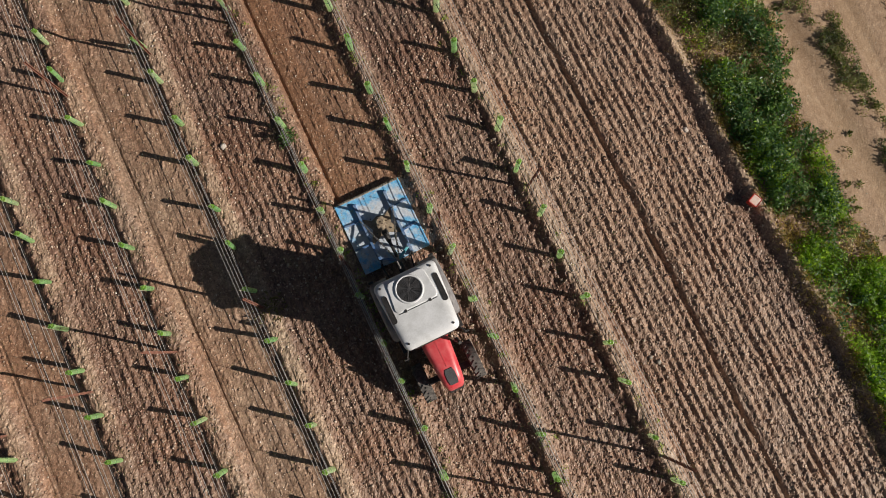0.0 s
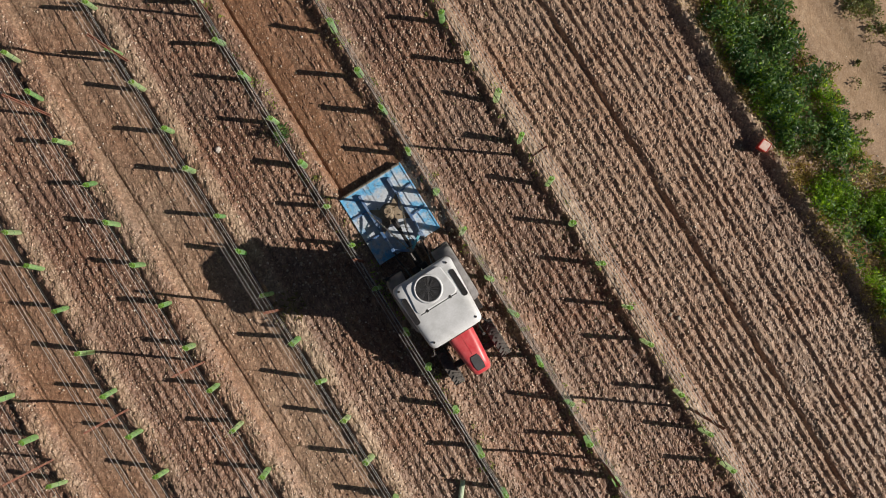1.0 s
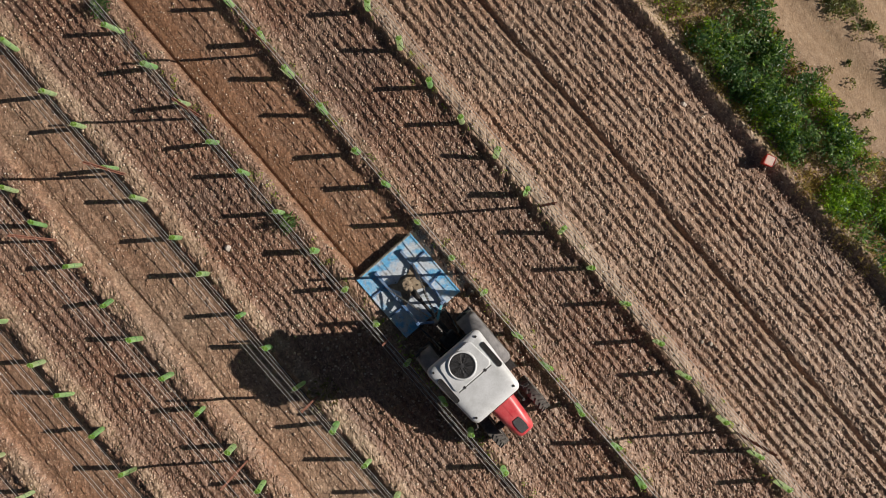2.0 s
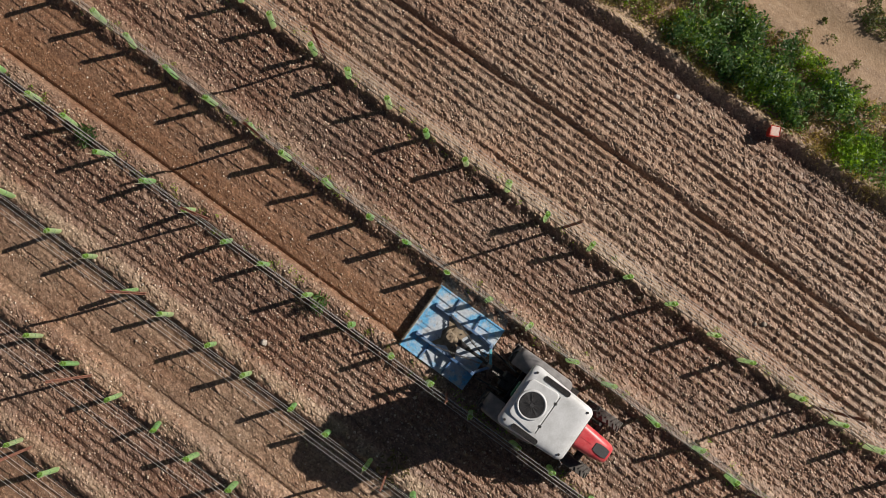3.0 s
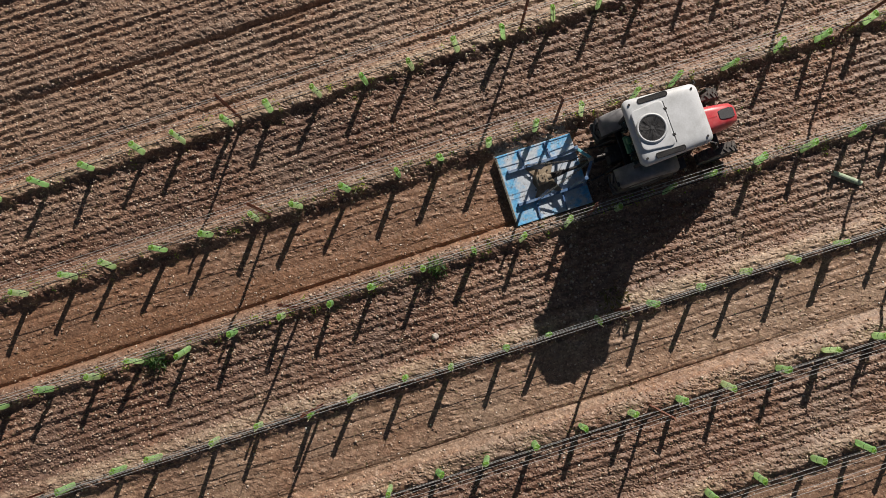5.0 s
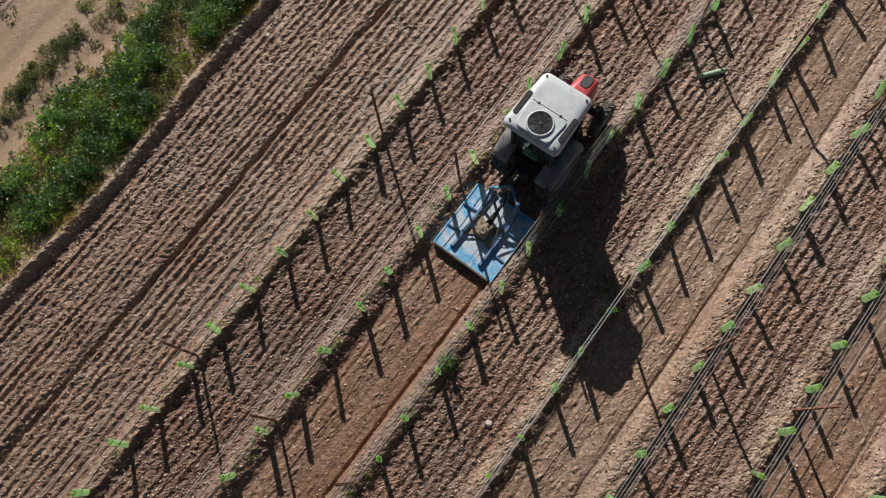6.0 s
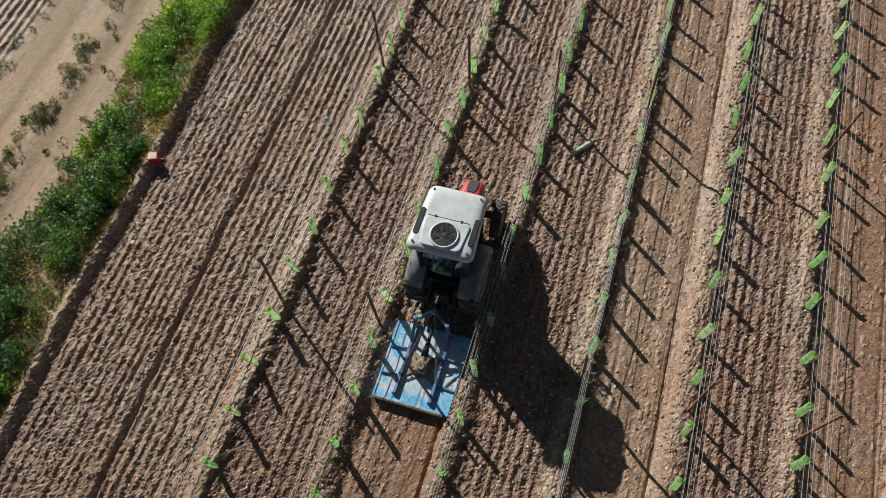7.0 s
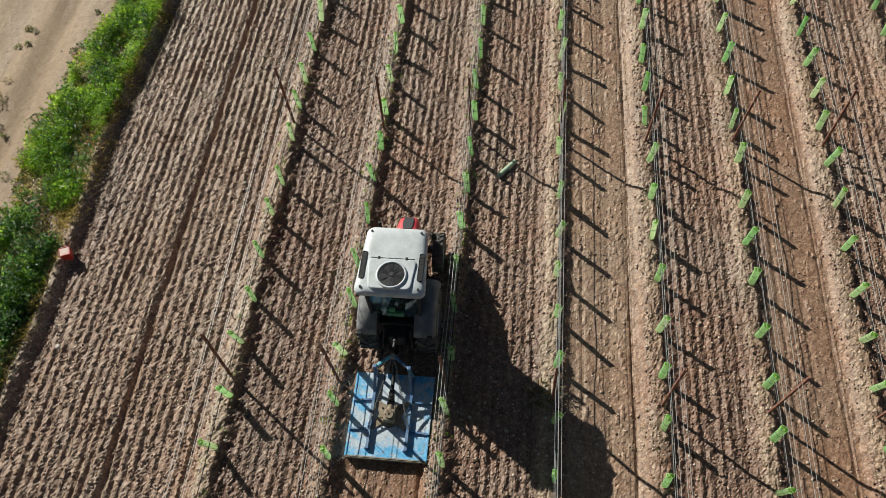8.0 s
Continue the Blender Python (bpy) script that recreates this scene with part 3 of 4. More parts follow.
# ---- weeds ----
def leaves(name, centres, per, size, tall, spread, mat, label, category, seed, slim=0.55, kind="stuff"):
    """Many small folded leaves round the given (x, y, radius, height) clumps, as one mesh."""
    g = np.random.default_rng(seed)
    c = np.repeat(np.array(centres, float), per, axis=0)
    n = len(c)
    a, rad = g.uniform(0, 2 * np.pi, n), np.sqrt(g.random(n)) * c[:, 2] * spread
    x, y = c[:, 0] + rad * np.cos(a), c[:, 1] + rad * np.sin(a)
    f = np.clip(1 - (rad / (c[:, 2] * spread + 1e-6)) ** 2, 0.05, 1)
    ii = np.clip(np.searchsorted(GX, x), 0, len(GX) - 1)
    jj = np.clip(np.searchsorted(GY, y), 0, len(GY) - 1)
    z = gh[ii, jj] + c[:, 3] * f * (0.15 + 0.85 * g.random(n) ** 0.6) * tall + 0.005
    s = size * (0.55 + 0.9 * g.random(n))
    yaw, tilt = g.uniform(0, 2 * np.pi, n), g.normal(0.25, 0.45, n)
    dx, dy, dz = np.cos(yaw) * np.cos(tilt), np.sin(yaw) * np.cos(tilt), np.sin(tilt)
    lx, ly = -np.sin(yaw), np.cos(yaw)
    roll = g.normal(0, 0.5, n)
    base = np.stack([x, y, z], 1)
    d = np.stack([dx, dy, dz], 1) * s[:, None]
    w = np.stack([lx * np.cos(roll), ly * np.cos(roll), np.sin(roll)], 1) * (s * slim * 0.5)[:, None]
    up = np.zeros((n, 3))
    up[:, 2] = 0.16 * s
    co = np.stack([base, base + 0.45 * d - w + up, base + d, base + 0.45 * d + w + up], 1).reshape(-1, 3)
    q = np.arange(4 * n, dtype=np.int32).reshape(-1, 4)
    tri = np.concatenate([q[:, [0, 1, 2]], q[:, [0, 2, 3]]])
    me = quad_mesh(name, co, tri)
    me.materials.append(mat)
    return tagged(new(name, me), label, category, kind=kind)


g = np.random.default_rng(21)


def strip_clumps(n, lo, hi, rmin, rmax, hmin, hmax, where=None):
    out = []
    while len(out) < n:
        y = g.uniform(SOUTH + 1.2, NORTH - 1.2)
        a, b = lo(y), hi(y)
        x = g.uniform(min(a, b), max(a, b))
        if where is not None and g.random() > where(x, y):
            continue
        out.append((x, y, g.uniform(rmin, rmax), g.uniform(hmin, hmax)))
    return out


def patchy(seed, sx=0.9, sy=1.4, lo=0.35, hi=0.6):
    return lambda x, y: float(sstep(lo, hi, vnoise(np.array([x]), np.array([y]), sx, sy, seed))[0])


def toward(chance, a, b):
    """The chance, thinned to a fifth at y = a and full at y = b."""
    return lambda x, y: chance(x, y) * (0.20 + 0.80 * min(max((y - a) / (b - a), 0.0), 1.0))


vl = lambda y: float(veg_far_x(np.array(y))) + 0.10 - 0.20 * min(max((y - 10.0) / 4.0, 0.0), 1.0)
vr = lambda y: float(edge_x(np.array(y))) - 0.60 + 0.28 * min(max((y - 9.0) / 3.0, 0.0), 1.0)
# gloss and backlight put into leaf colour: darker mix south, brighter mix north
leaves("broadleaf_weeds", strip_clumps(960, vl, vr, 0.12, 0.34, 0.14, 0.75, toward(patchy(81, 0.7, 1.1, 0.36, 0.56), 11.5, 8.0)), 62, 0.078, 1.0, 1.0, LEAF_DARK,
       "dense dark green broadleaf weeds on the headland strip", "weeds", 31)
leaves("pale_weeds", strip_clumps(1500, vl, vr, 0.10, 0.30, 0.06, 0.58, toward(patchy(82, 0.6, 0.9, 0.31, 0.52), 5.5, 10.5)), 52, 0.066, 1.0, 1.0, LEAF_LIGHT,
       "bright yellowish green weeds on the headland strip", "weeds", 32)
leaves("dull_weeds", strip_clumps(650, vl, lambda y: vr(y) + 0.2, 0.08, 0.28, 0.08, 0.42, toward(patchy(86, 0.5, 0.8, 0.40, 0.60), 11.0, 7.0)), 40, 0.055, 1.0, 1.0, LEAF_DULL,
       "dull olive weeds gone to seed on the headland strip", "weeds", 38)
leaves("dry_grass", strip_clumps(1100, lambda y: vl(y) - 0.20, lambda y: vr(y) + 0.32, 0.08, 0.26, 0.04, 0.22), 30, 0.10, 1.0, 1.0, LEAF_DRY,
       "dry straw coloured grass along the headland bank", "grass", 33, 0.12)
leaves("wild_flowers", strip_clumps(900, vl, vr, 0.08, 0.25, 0.25, 0.55, patchy(83, 0.9, 1.2, 0.45, 0.6)), 7, 0.030, 1.0, 1.0, FLOWER,
       "small pale yellow wild flowers among the weeds", "flowers", 34, 0.9)
mid_l, mid_r = (lambda y: -11.78 + 0.12 * math.sin(y)), (lambda y: -11.02 + 0.12 * math.sin(y * 1.3))
near_gate = lambda x, y: (1.0 if y < 10.0 else max(0.10, 1 - (y - 10.0) / 3)) * patchy(84, 0.45, 0.8, 0.24, 0.46)(x, y) * math.exp(-((x + 11.4) / 0.28) ** 2)
leaves("track_weeds", strip_clumps(430, mid_l, mid_r, 0.08, 0.20, 0.05, 0.17, near_gate), 64, 0.046, 1.0, 1.0, LEAF_OLIVE,
       "low olive green weeds between the wheel tracks of the dirt road", "weeds", 35)
leaves("seeding_weeds", strip_clumps(170, mid_l, mid_r, 0.07, 0.18, 0.04, 0.14, near_gate), 44, 0.044, 1.0, 1.0, LEAF_DULL,
       "brownish weeds gone to seed between the wheel tracks", "weeds", 39)
straggle = lambda x, y: math.exp(-max(vl(y) - x, 0.0) / 0.28)
leaves("verge_weeds", strip_clumps(330, lambda y: vl(y) - 1.1, lambda y: vl(y) + 0.10, 0.05, 0.15, 0.03, 0.16, straggle), 34, 0.055, 1.0, 1.0, LEAF_OLIVE,
       "scattered olive green weeds straggling onto the dirt road", "weeds", 36)
leaves("far_verge", strip_clumps(200, lambda y: -13.55, lambda y: -13.05, 0.08, 0.2, 0.04, 0.16), 30, 0.055, 1.0, 1.0, LEAF_OLIVE,
       "low weeds on the far side of the dirt road", "weeds", 37)


def weed(x, y, r, h, n, mat, seed, label):
    return leaves("weed_tuft", [(x, y, r, h)], 7 * n, 0.12, 1.0, 1.0, mat, label, "weed", seed, 0.26, kind="thing")


weed(1.08, 3.40, 0.20, 0.28, 22, LEAF_DARK, 41, "leafy green weed tuft growing against a vine shelter")
weed(1.15, -2.98, 0.22, 0.28, 24, LEAF_DARK, 42, "leafy green weed tuft growing against a vine shelter")
weed(3.00, 6.75, 0.36, 0.07, 13, LEAF_DULL, 43, "low sprawling dull green weed patch beside the vine row")
row_weeds = []
for _ in range(300):
    i = rr.choice([1, 2, 2, 2, 1, 0])
    row_weeds.append((ROW_X[i] + rr.gauss(-0.02, 0.10), rr.uniform(SOUTH + 1.5, NORTH - 1.5), rr.uniform(0.04, 0.10), rr.uniform(0.02, 0.07)))
leaves("row_weeds", row_weeds, 14, 0.035, 1.0, 1.0, LEAF_LIGHT, "sparse tiny seedlings along the vine ridges", "weeds", 44)


# ---- loose clods and pebbles ----
ICO_V = np.array([(1, 0, 0), (-1, 0, 0), (0, 1, 0), (0, -1, 0), (0, 0, 1), (0, 0, -1)], float)
ICO_F = np.array([(0, 2, 4), (2, 1, 4), (1, 3, 4), (3, 0, 4), (2, 0, 5), (1, 2, 5), (3, 1, 5), (0, 3, 5)])


def lumps(name, x, y, r, sink, mat, label, category, seed):
    gg = np.random.default_rng(seed)
    n, k = len(x), len(ICO_V)
    ii, jj = np.searchsorted(GX, x), np.searchsorted(GY, y)
    z = gh[ii, jj] + r * sink
    sc = r[:, None, None] * gg.uniform(0.65, 1.15, (n, k, 1)) * np.stack([gg.uniform(0.8, 1.3, n), gg.uniform(0.8, 1.3, n), gg.uniform(0.55, 0.85, n)], 1)[:, None, :]
    a = gg.uniform(0, 2 * np.pi, n)
    v = ICO_V[None] * sc
    vx = v[..., 0] * np.cos(a)[:, None] - v[..., 1] * np.sin(a)[:, None]
    vy = v[..., 0] * np.sin(a)[:, None] + v[..., 1] * np.cos(a)[:, None]
    co = np.stack([vx + x[:, None], vy + y[:, None], v[..., 2] + z[:, None]], -1).reshape(-1, 3)
    f = (ICO_F[None] + (np.arange(n) * k)[:, None, None]).reshape(-1, 3)
    me = quad_mesh(name, co, f)
    me.materials.append(mat)
    return tagged(new(name, me), label, category, kind="stuff")


def scatter(n, seed, chance):
    gg = np.random.default_rng(seed)
    x, y = gg.uniform(-13.4, 13.2, n), gg.uniform(SOUTH + 1.2, NORTH - 1.2, n)
    _, d, mo, ro, _, ru = ground_at(x, y)
    k = gg.random(n) < chance(d, mo, ro, ru)
    return x[k], y[k], gg


cx, cy, gg = scatter(140000, 51, lambda d, mo, ro, ru: 0.95 * ru * (1 - 0.6 * d) * (1 - np.clip(2 * ro, 0, 1)))
lumps("soil_clods", cx, cy, 0.013 + 0.028 * gg.random(len(cx)) ** 2, 0.2, CLOD, "loose brown clods of tilled earth", "clods", 52)
cx, cy, gg = scatter(100000, 53, lambda d, mo, ro, ru: 0.11 + 0.36 * d + 0.14 * mo - 0.10 * ro)
lumps("pebbles", cx, cy, 0.008 + 0.019 * gg.random(len(cx)) ** 3, 0.2, PEBBLE, "small pale pebbles in the soil", "pebbles", 54)


def stone(x, y, r, seed, mat, label):
    bm = bmesh.new()
    bmesh.ops.create_icosphere(bm, subdivisions=2, radius=r)
    noise.seed_set(seed)
    for v in bm.verts:
        v.co *= 1 + 0.35 * noise.noise(v.co * (1.3 / r))
        v.co.z *= 0.6
        v.co += Vector((x, y, height(x, y) + 0.3 * r))
    return tagged(finish("stone", bm, mat), label, "stone", "field stones")


stone(2.50, 2.90, 0.075, 3, WHITE_STONE, "pale rounded field stone lying on the soil")
stone(-7.27, 7.10, 0.07, 4, WHITE_STONE, "pale rounded field stone lying on the soil")
stone(-4.22, 11.52, 0.055, 5, DUSTY, "dusty brown field stone lying on the soil")
stone(-4.10, 11.35, 0.045, 6, DUSTY, "dusty brown field stone lying on the soil")


def make_bucket():
    t = empty("bucket", pose(-7.80, 9.25, height(-7.80, 9.25) - 0.01, 0, 4, 25) @ Matrix.Scale(0.82, 4))
    bm = bmesh.new()
    loft(bm, [rounded(w, w * 0.95, 0.03, z) for w, z in ((0.22, 0.0), (0.235, 0.02), (0.265, 0.30), (0.285, 0.305), (0.285, 0.325), (0.268, 0.325), (0.252, 0.31), (0.24, 0.28))])
    part("body", bm, BUCKET_RED, t)
    # sunlit top face painted as a paler lid colour
    bm = bmesh.new()
    loft(bm, [rounded(w, w * 0.95, 0.03, z) for w, z in ((0.25, 0.285), (0.25, 0.31), (0.22, 0.318))])
    part("lid", bm, SUNLIT_LID, t, "lid coloured pale as if sunlit")
    bm = bmesh.new()
    for k in range(10):
        a, b = math.pi * k / 10, math.pi * (k + 1) / 10
        rod(bm, (0.145 * math.cos(a), 0.06 + 0.10 * math.sin(a), 0.315), (0.145 * math.cos(b), 0.06 + 0.10 * math.sin(b), 0.315), 0.004, 6)
    part("handle", bm, WIRE, t, "thin wire handle")
    tagged(t, "small red plastic bucket with its lid coloured as sunlit on the headland bank", "bucket")


make_bucket()


def make_fallen():
    a, b = Vector((1.755, 12.02, 0)), Vector((2.15, 12.50, 0))
    a.z, b.z = height(a.x, a.y) + 0.055, height(b.x, b.y) + 0.06
    t = empty("fallen_shelter", Matrix.Translation(a) @ (b - a).to_track_quat("Z", "Y").to_matrix().to_4x4())
    bm = bmesh.new()
    lathe(bm, [(0.055, 0.0), (0.058, 0.3), (0.055, 0.62), (0.050, 0.62), (0.052, 0.3), (0.050, 0.0)], 12, closed=True)
    part("sleeve", bm, STAKE_GREEN, t)
    bm = bmesh.new()
    rod(bm, (0.0, -0.03, -0.15), (0.01, -0.035, 0.66), 0.008, 6)
    part("stake", bm, STAKE, t)
    tagged(t, "pale green plastic vine shelter lying on the soil", "vine shelter")


STAKE_GREEN = plain("faded_green_plastic", (0.34, 0.46, 0.30), (0.50, 0.58, 0.44), 12, 0.5)
make_fallen()


# ---- tractor ----
def make_wheel(name, parent, x, y, rad, width, lugs, side):
    """side: -1 for the wheel on the tractor's left."""
    w = empty(name, pose(x, y, rad))
    w.parent = parent
    turn = pose(0, 0, 0, 0, 90, 0)
    bm = bmesh.new()
    h = width / 2
    lathe(bm, [(rad * 0.56, -h * 0.80), (rad * 0.74, -h * 1.0), (rad * 0.88, -h * 0.97), (rad * 0.95, -h * 0.84), (rad * 0.965, 0),
               (rad * 0.95, h * 0.84), (rad * 0.88, h * 0.97), (rad * 0.74, h * 1.0), (rad * 0.56, h * 0.80)], 40, turn, closed=True)
    for k in range(lugs):
        for s in (-1, 1):
            a = 2 * math.pi * (k + (0.5 if s > 0 else 0)) / lugs
            m = Matrix.Rotation(a, 4, "X") @ Matrix.Translation((s * h * 0.48, 0, rad * 0.965)) @ Matrix.Rotation(s * radians(38), 4, "Z")
            box(bm, (0, 0, 0), (h * 1.12, rad * 0.075, rad * 0.085), 0.0, None)
            bm.verts.ensure_lookup_table()
            bmesh.ops.transform(bm, matrix=m, verts=bm.verts[-8:])
    part("tyre", bm, RUBBER, w, "dusty black tyre with deep bar lugs")
    bm = bmesh.new()
    o = side * h * 0.35
    lathe(bm, [(0.04, o + side * 0.05), (rad * 0.16, o + side * 0.045), (rad * 0.20, o), (rad * 0.44, o - side * 0.02), (rad * 0.50, side * h * 0.74),
               (rad * 0.57, side * h * 0.80), (rad * 0.57, -side * h * 0.80), (rad * 0.50, -side * h * 0.70), (rad * 0.30, o - side * 0.05), (0.04, o - side * 0.05)], 28, turn, closed=True)
    for k in range(8):
        a = 2 * math.pi * k / 8
        c = Vector((o + side * 0.01, rad * 0.30 * math.cos(a), rad * 0.30 * math.sin(a)))
        rod(bm, c, c + Vector((side * 0.03, 0, 0)), 0.014, 6)
    part("rim", bm, RIM, w, "grey steel rim")
    return w


def make_tractor():
    t = empty("tractor", pose(0.04, REAR, -0.03))
    # running gear
    make_wheel("rear_wheel", t, -0.57, 2.70, 0.66, 0.40, 20, -1)
    make_wheel("rear_wheel", t, 0.57, 2.70, 0.66, 0.40, 20, 1)
    make_wheel("front_wheel", t, -0.585, 4.38, 0.42, 0.23, 18, -1)
    make_wheel("front_wheel", t, 0.585, 4.38, 0.42, 0.23, 18, 1)
    bm = bmesh.new()
    box(bm, (0, 2.72, 0.66), (0.80, 0.26, 0.26), 0.04)
    box(bm, (0, 2.95, 0.62), (0.40, 0.90, 0.46), 0.05)
    box(bm, (0, 2.30, 0.70), (0.34, 0.30, 0.40), 0.04)
    part("rear_axle", bm, IRON, t)
    bm = bmesh.new()
    box(bm, (0, 4.42, 0.46), (1.05, 0.14, 0.14), 0.03)
    box(bm, (0, 4.00, 0.56), (0.32, 1.20, 0.26), 0.04)
    part("front_axle", bm, IRON, t)
    # bonnet: tapering, with a rounded nose
    bm = bmesh.new()
    loops = []
    for y, w, z0, z1, r in ((3.48, 0.60, 0.72, 1.50, 0.12), (3.80, 0.575, 0.72, 1.48, 0.13), (4.20, 0.515, 0.70, 1.45, 0.14), (4.50, 0.46, 0.68, 1.40, 0.15), (4.64, 0.42, 0.70, 1.34, 0.15), (4.72, 0.35, 0.74, 1.24, 0.13), (4.76, 0.27, 0.82, 1.08, 0.09)):
        lp = rounded(w, z1 - z0, min(r, (z1 - z0) / 2.2), 0)
        loops.append([(p[0], y, (z0 + z1) / 2 + p[1]) for p in lp])
    loft(bm, loops)
    bonnet = part("bonnet", bm, RED, t, "dusty red bonnet", smooth=True)
    for k in range(-1, 2):
        bm = bmesh.new()
        bar(bm, (k * 0.14, 3.60, 1.494 - 0.02 * abs(k)), (k * 0.110, 4.26, 1.444 - 0.02 * abs(k)), 0.018, 0.012)
        part("bonnet_rib", bm, RED, bonnet)
    bm = bmesh.new()
    loops = []
    for y, w, z in ((4.30, 0.15, 1.430), (4.38, 0.20, 1.416), (4.52, 0.21, 1.388), (4.63, 0.17, 1.340)):
        loops.append([(-w / 2, y, z), (w / 2, y, z), (w / 2, y + 0.012, z + 0.016), (-w / 2, y + 0.012, z + 0.016)])
    loft(bm, loops)
    part("air_grille", bm, MESHMAT, bonnet, "black mesh air grille")
    for s in (-1, 1):
        bm = bmesh.new()
        box(bm, (s * 0.10, 4.755, 0.98), (0.11, 0.03, 0.09), 0.012)
        part("headlight", bm, GLASS, bonnet, "clear headlight")
    bm = bmesh.new()
    box(bm, (0, 4.74, 0.58), (0.32, 0.16, 0.22), 0.02)
    part("front_weight", bm, IRON, t)
    # cab
    bm = bmesh.new()
    cab_low = [(-0.44, 2.42), (0.44, 2.42), (0.46, 3.46), (-0.46, 3.46)]
    cab_top = [(-0.50, 2.50), (0.50, 2.50), (0.50, 3.50), (-0.50, 3.50)]
    for (a, b), (c, d) in zip(cab_low, cab_top):
        bar(bm, (a, b, 0.95), (c, d, 2.34), 0.065, 0.065, 0.012)
    for z, ring in ((0.98, cab_low), (2.32, cab_top)):
        for k in range(4):
            p, q = ring[k], ring[(k + 1) % 4]
            bar(bm, (*p, z), (*q, z), 0.06, 0.08, 0.01)
    part("cab_frame", bm, BLACK, t, "black cab frame")
    bm = bmesh.new()
    box(bm, (0, 2.95, 0.92), (0.90, 1.06, 0.08), 0.02)
    box(bm, (0, 3.42, 1.15), (0.84, 0.10, 0.46), 0.03)
    part("cab_floor", bm, BLACK, t)
    for k, nm in enumerate(("rear_window", "side_window", "windscreen", "side_window")):
        a, b = cab_low[k], cab_low[(k + 1) % 4]
        c, d = cab_top[(k + 1) % 4], cab_top[k]
        z0 = 1.25 if k == 0 else 1.03
        f = (z0 - 0.95) / 1.39
        lo_a = [a[i] + (d[i] - a[i]) * f for i in (0, 1)]
        lo_b = [b[i] + (c[i] - b[i]) * f for i in (0, 1)]
        quad = [Vector((*lo_a, z0)), Vector((*lo_b, z0)), Vector((*c, 2.29)), Vector((*d, 2.29))]
        mid = sum(quad, Vector()) / 4
        quad = [mid + (p - mid) * 0.955 for p in quad]
        nrm = (quad[1] - quad[0]).cross(quad[3] - quad[0]).normalized() * 0.003
        bm = bmesh.new()
        loft(bm, [[p - nrm for p in quad], [p + nrm for p in quad]])
        part(nm, bm, GLASS, t, "tinted cab glass")
    bm = bmesh.new()
    box(bm, (0, 2.80, 1.28), (0.46, 0.44, 0.12), 0.04)
    box(bm, (0, 2.60, 1.62), (0.44, 0.12, 0.62), 0.05, Matrix.Rotation(radians(8), 4, "X"))
    part("seat", bm, SEATMAT, t, "black driver seat")
    bm = bmesh.new()
    rod(bm, (0, 3.36, 1.15), (0, 3.20, 1.52), 0.025, 8)
    lathe(bm, [(0.17, -0.014), (0.185, 0.0), (0.17, 0.014), (0.156, 0.0)], 20, Matrix.Translation((0, 3.19, 1.54)) @ Matrix.Rotation(radians(28), 4, "X"), closed=True)
    part("steering_wheel", bm, BLACK, t)
    bm = bmesh.new()
    box(bm, (0.0, 2.44, 1.42), (0.34, 0.10, 0.14), 0.02)
    box(bm, (-0.05, 2.44, 1.56), (0.12, 0.07, 0.14), 0.02)
    part("rear_console", bm, DISPLAY_GREEN, t, "dark green box behind the rear window")
    # roof: a soft-edged cap with a raised hatch and a fan housing
    bm = bmesh.new()
    y0 = 2.985
    loft(bm, [rounded(w, l, r, z, y0, k=6) for w, l, r, z in ((1.06, 1.18, 0.10, 2.33), (1.22, 1.32, 0.11, 2.35), (1.285, 1.40, 0.12, 2.395), (1.285, 1.40, 0.13, 2.44),
                                                             (1.25, 1.37, 0.15, 2.485), (1.18, 1.30, 0.17, 2.515), (1.08, 1.20, 0.19, 2.534), (0.94, 1.06, 0.16, 2.543), (0.86, 0.98, 0.14, 2.545))])
    for v in bm.verts:                       # narrower towards the bonnet
        v.co.x *= 1.0 - 0.12 * max(0.0, (v.co.y - 2.4) / 1.25)
    roof = part("roof", bm, ROOF, t, "dusty off-white cab roof with rounded corners", smooth=True)
    bm = bmesh.new()
    loft(bm, [rounded(w, l, 0.10, z, 2.67, k=5) for w, l, z in ((0.90, 0.62, 2.53), (0.89, 0.61, 2.560), (0.87, 0.59, 2.570), (0.84, 0.56, 2.573))])
    for v in bm.verts:                       # narrower towards the rear
        v.co.x *= 1.0 - 0.14 * max(0.0, (2.98 - v.co.y) / 0.6)
    part("hatch", bm, ROOF, roof, "raised off-white hatch")
    bm = bmesh.new()
    bar(bm, (-0.40, 2.995, 2.545), (0.40, 2.995, 2.545), 0.012, 0.012, 0.003)
    part("hatch_seal", bm, BLACK, roof)
    fc = (0.02, 2.64, 0)
    bm = bmesh.new()
    lathe(bm, [(0.284, 2.565), (0.280, 2.586), (0.268, 2.602), (0.252, 2.608), (0.240, 2.600), (0.238, 2.565)], 40, Matrix.Translation(fc), closed=True)
    part("fan_ring", bm, ROOF, roof, smooth=True)
    bm = bmesh.new()
    lathe(bm, [(0.004, 2.577), (0.239, 2.577), (0.239, 2.574), (0.004, 2.574)], 40, Matrix.Translation(fc), closed=True)
    part("fan_well", bm, MESHMAT, roof, "dark fan opening")
    for k in range(7):
        bm = bmesh.new()
        a = 2 * math.pi * k / 7
        m = Matrix.Translation(fc) @ Matrix.Rotation(a, 4, "Z")
        lp = [[m @ Vector(p) for p in ((0.05, -0.03, 2.580), (0.22, -0.06, 2.583), (0.22, 0.02, 2.592), (0.05, 0.025, 2.586))]]
        lp.append([p + Vector((0, 0, 0.003)) for p in lp[0]])
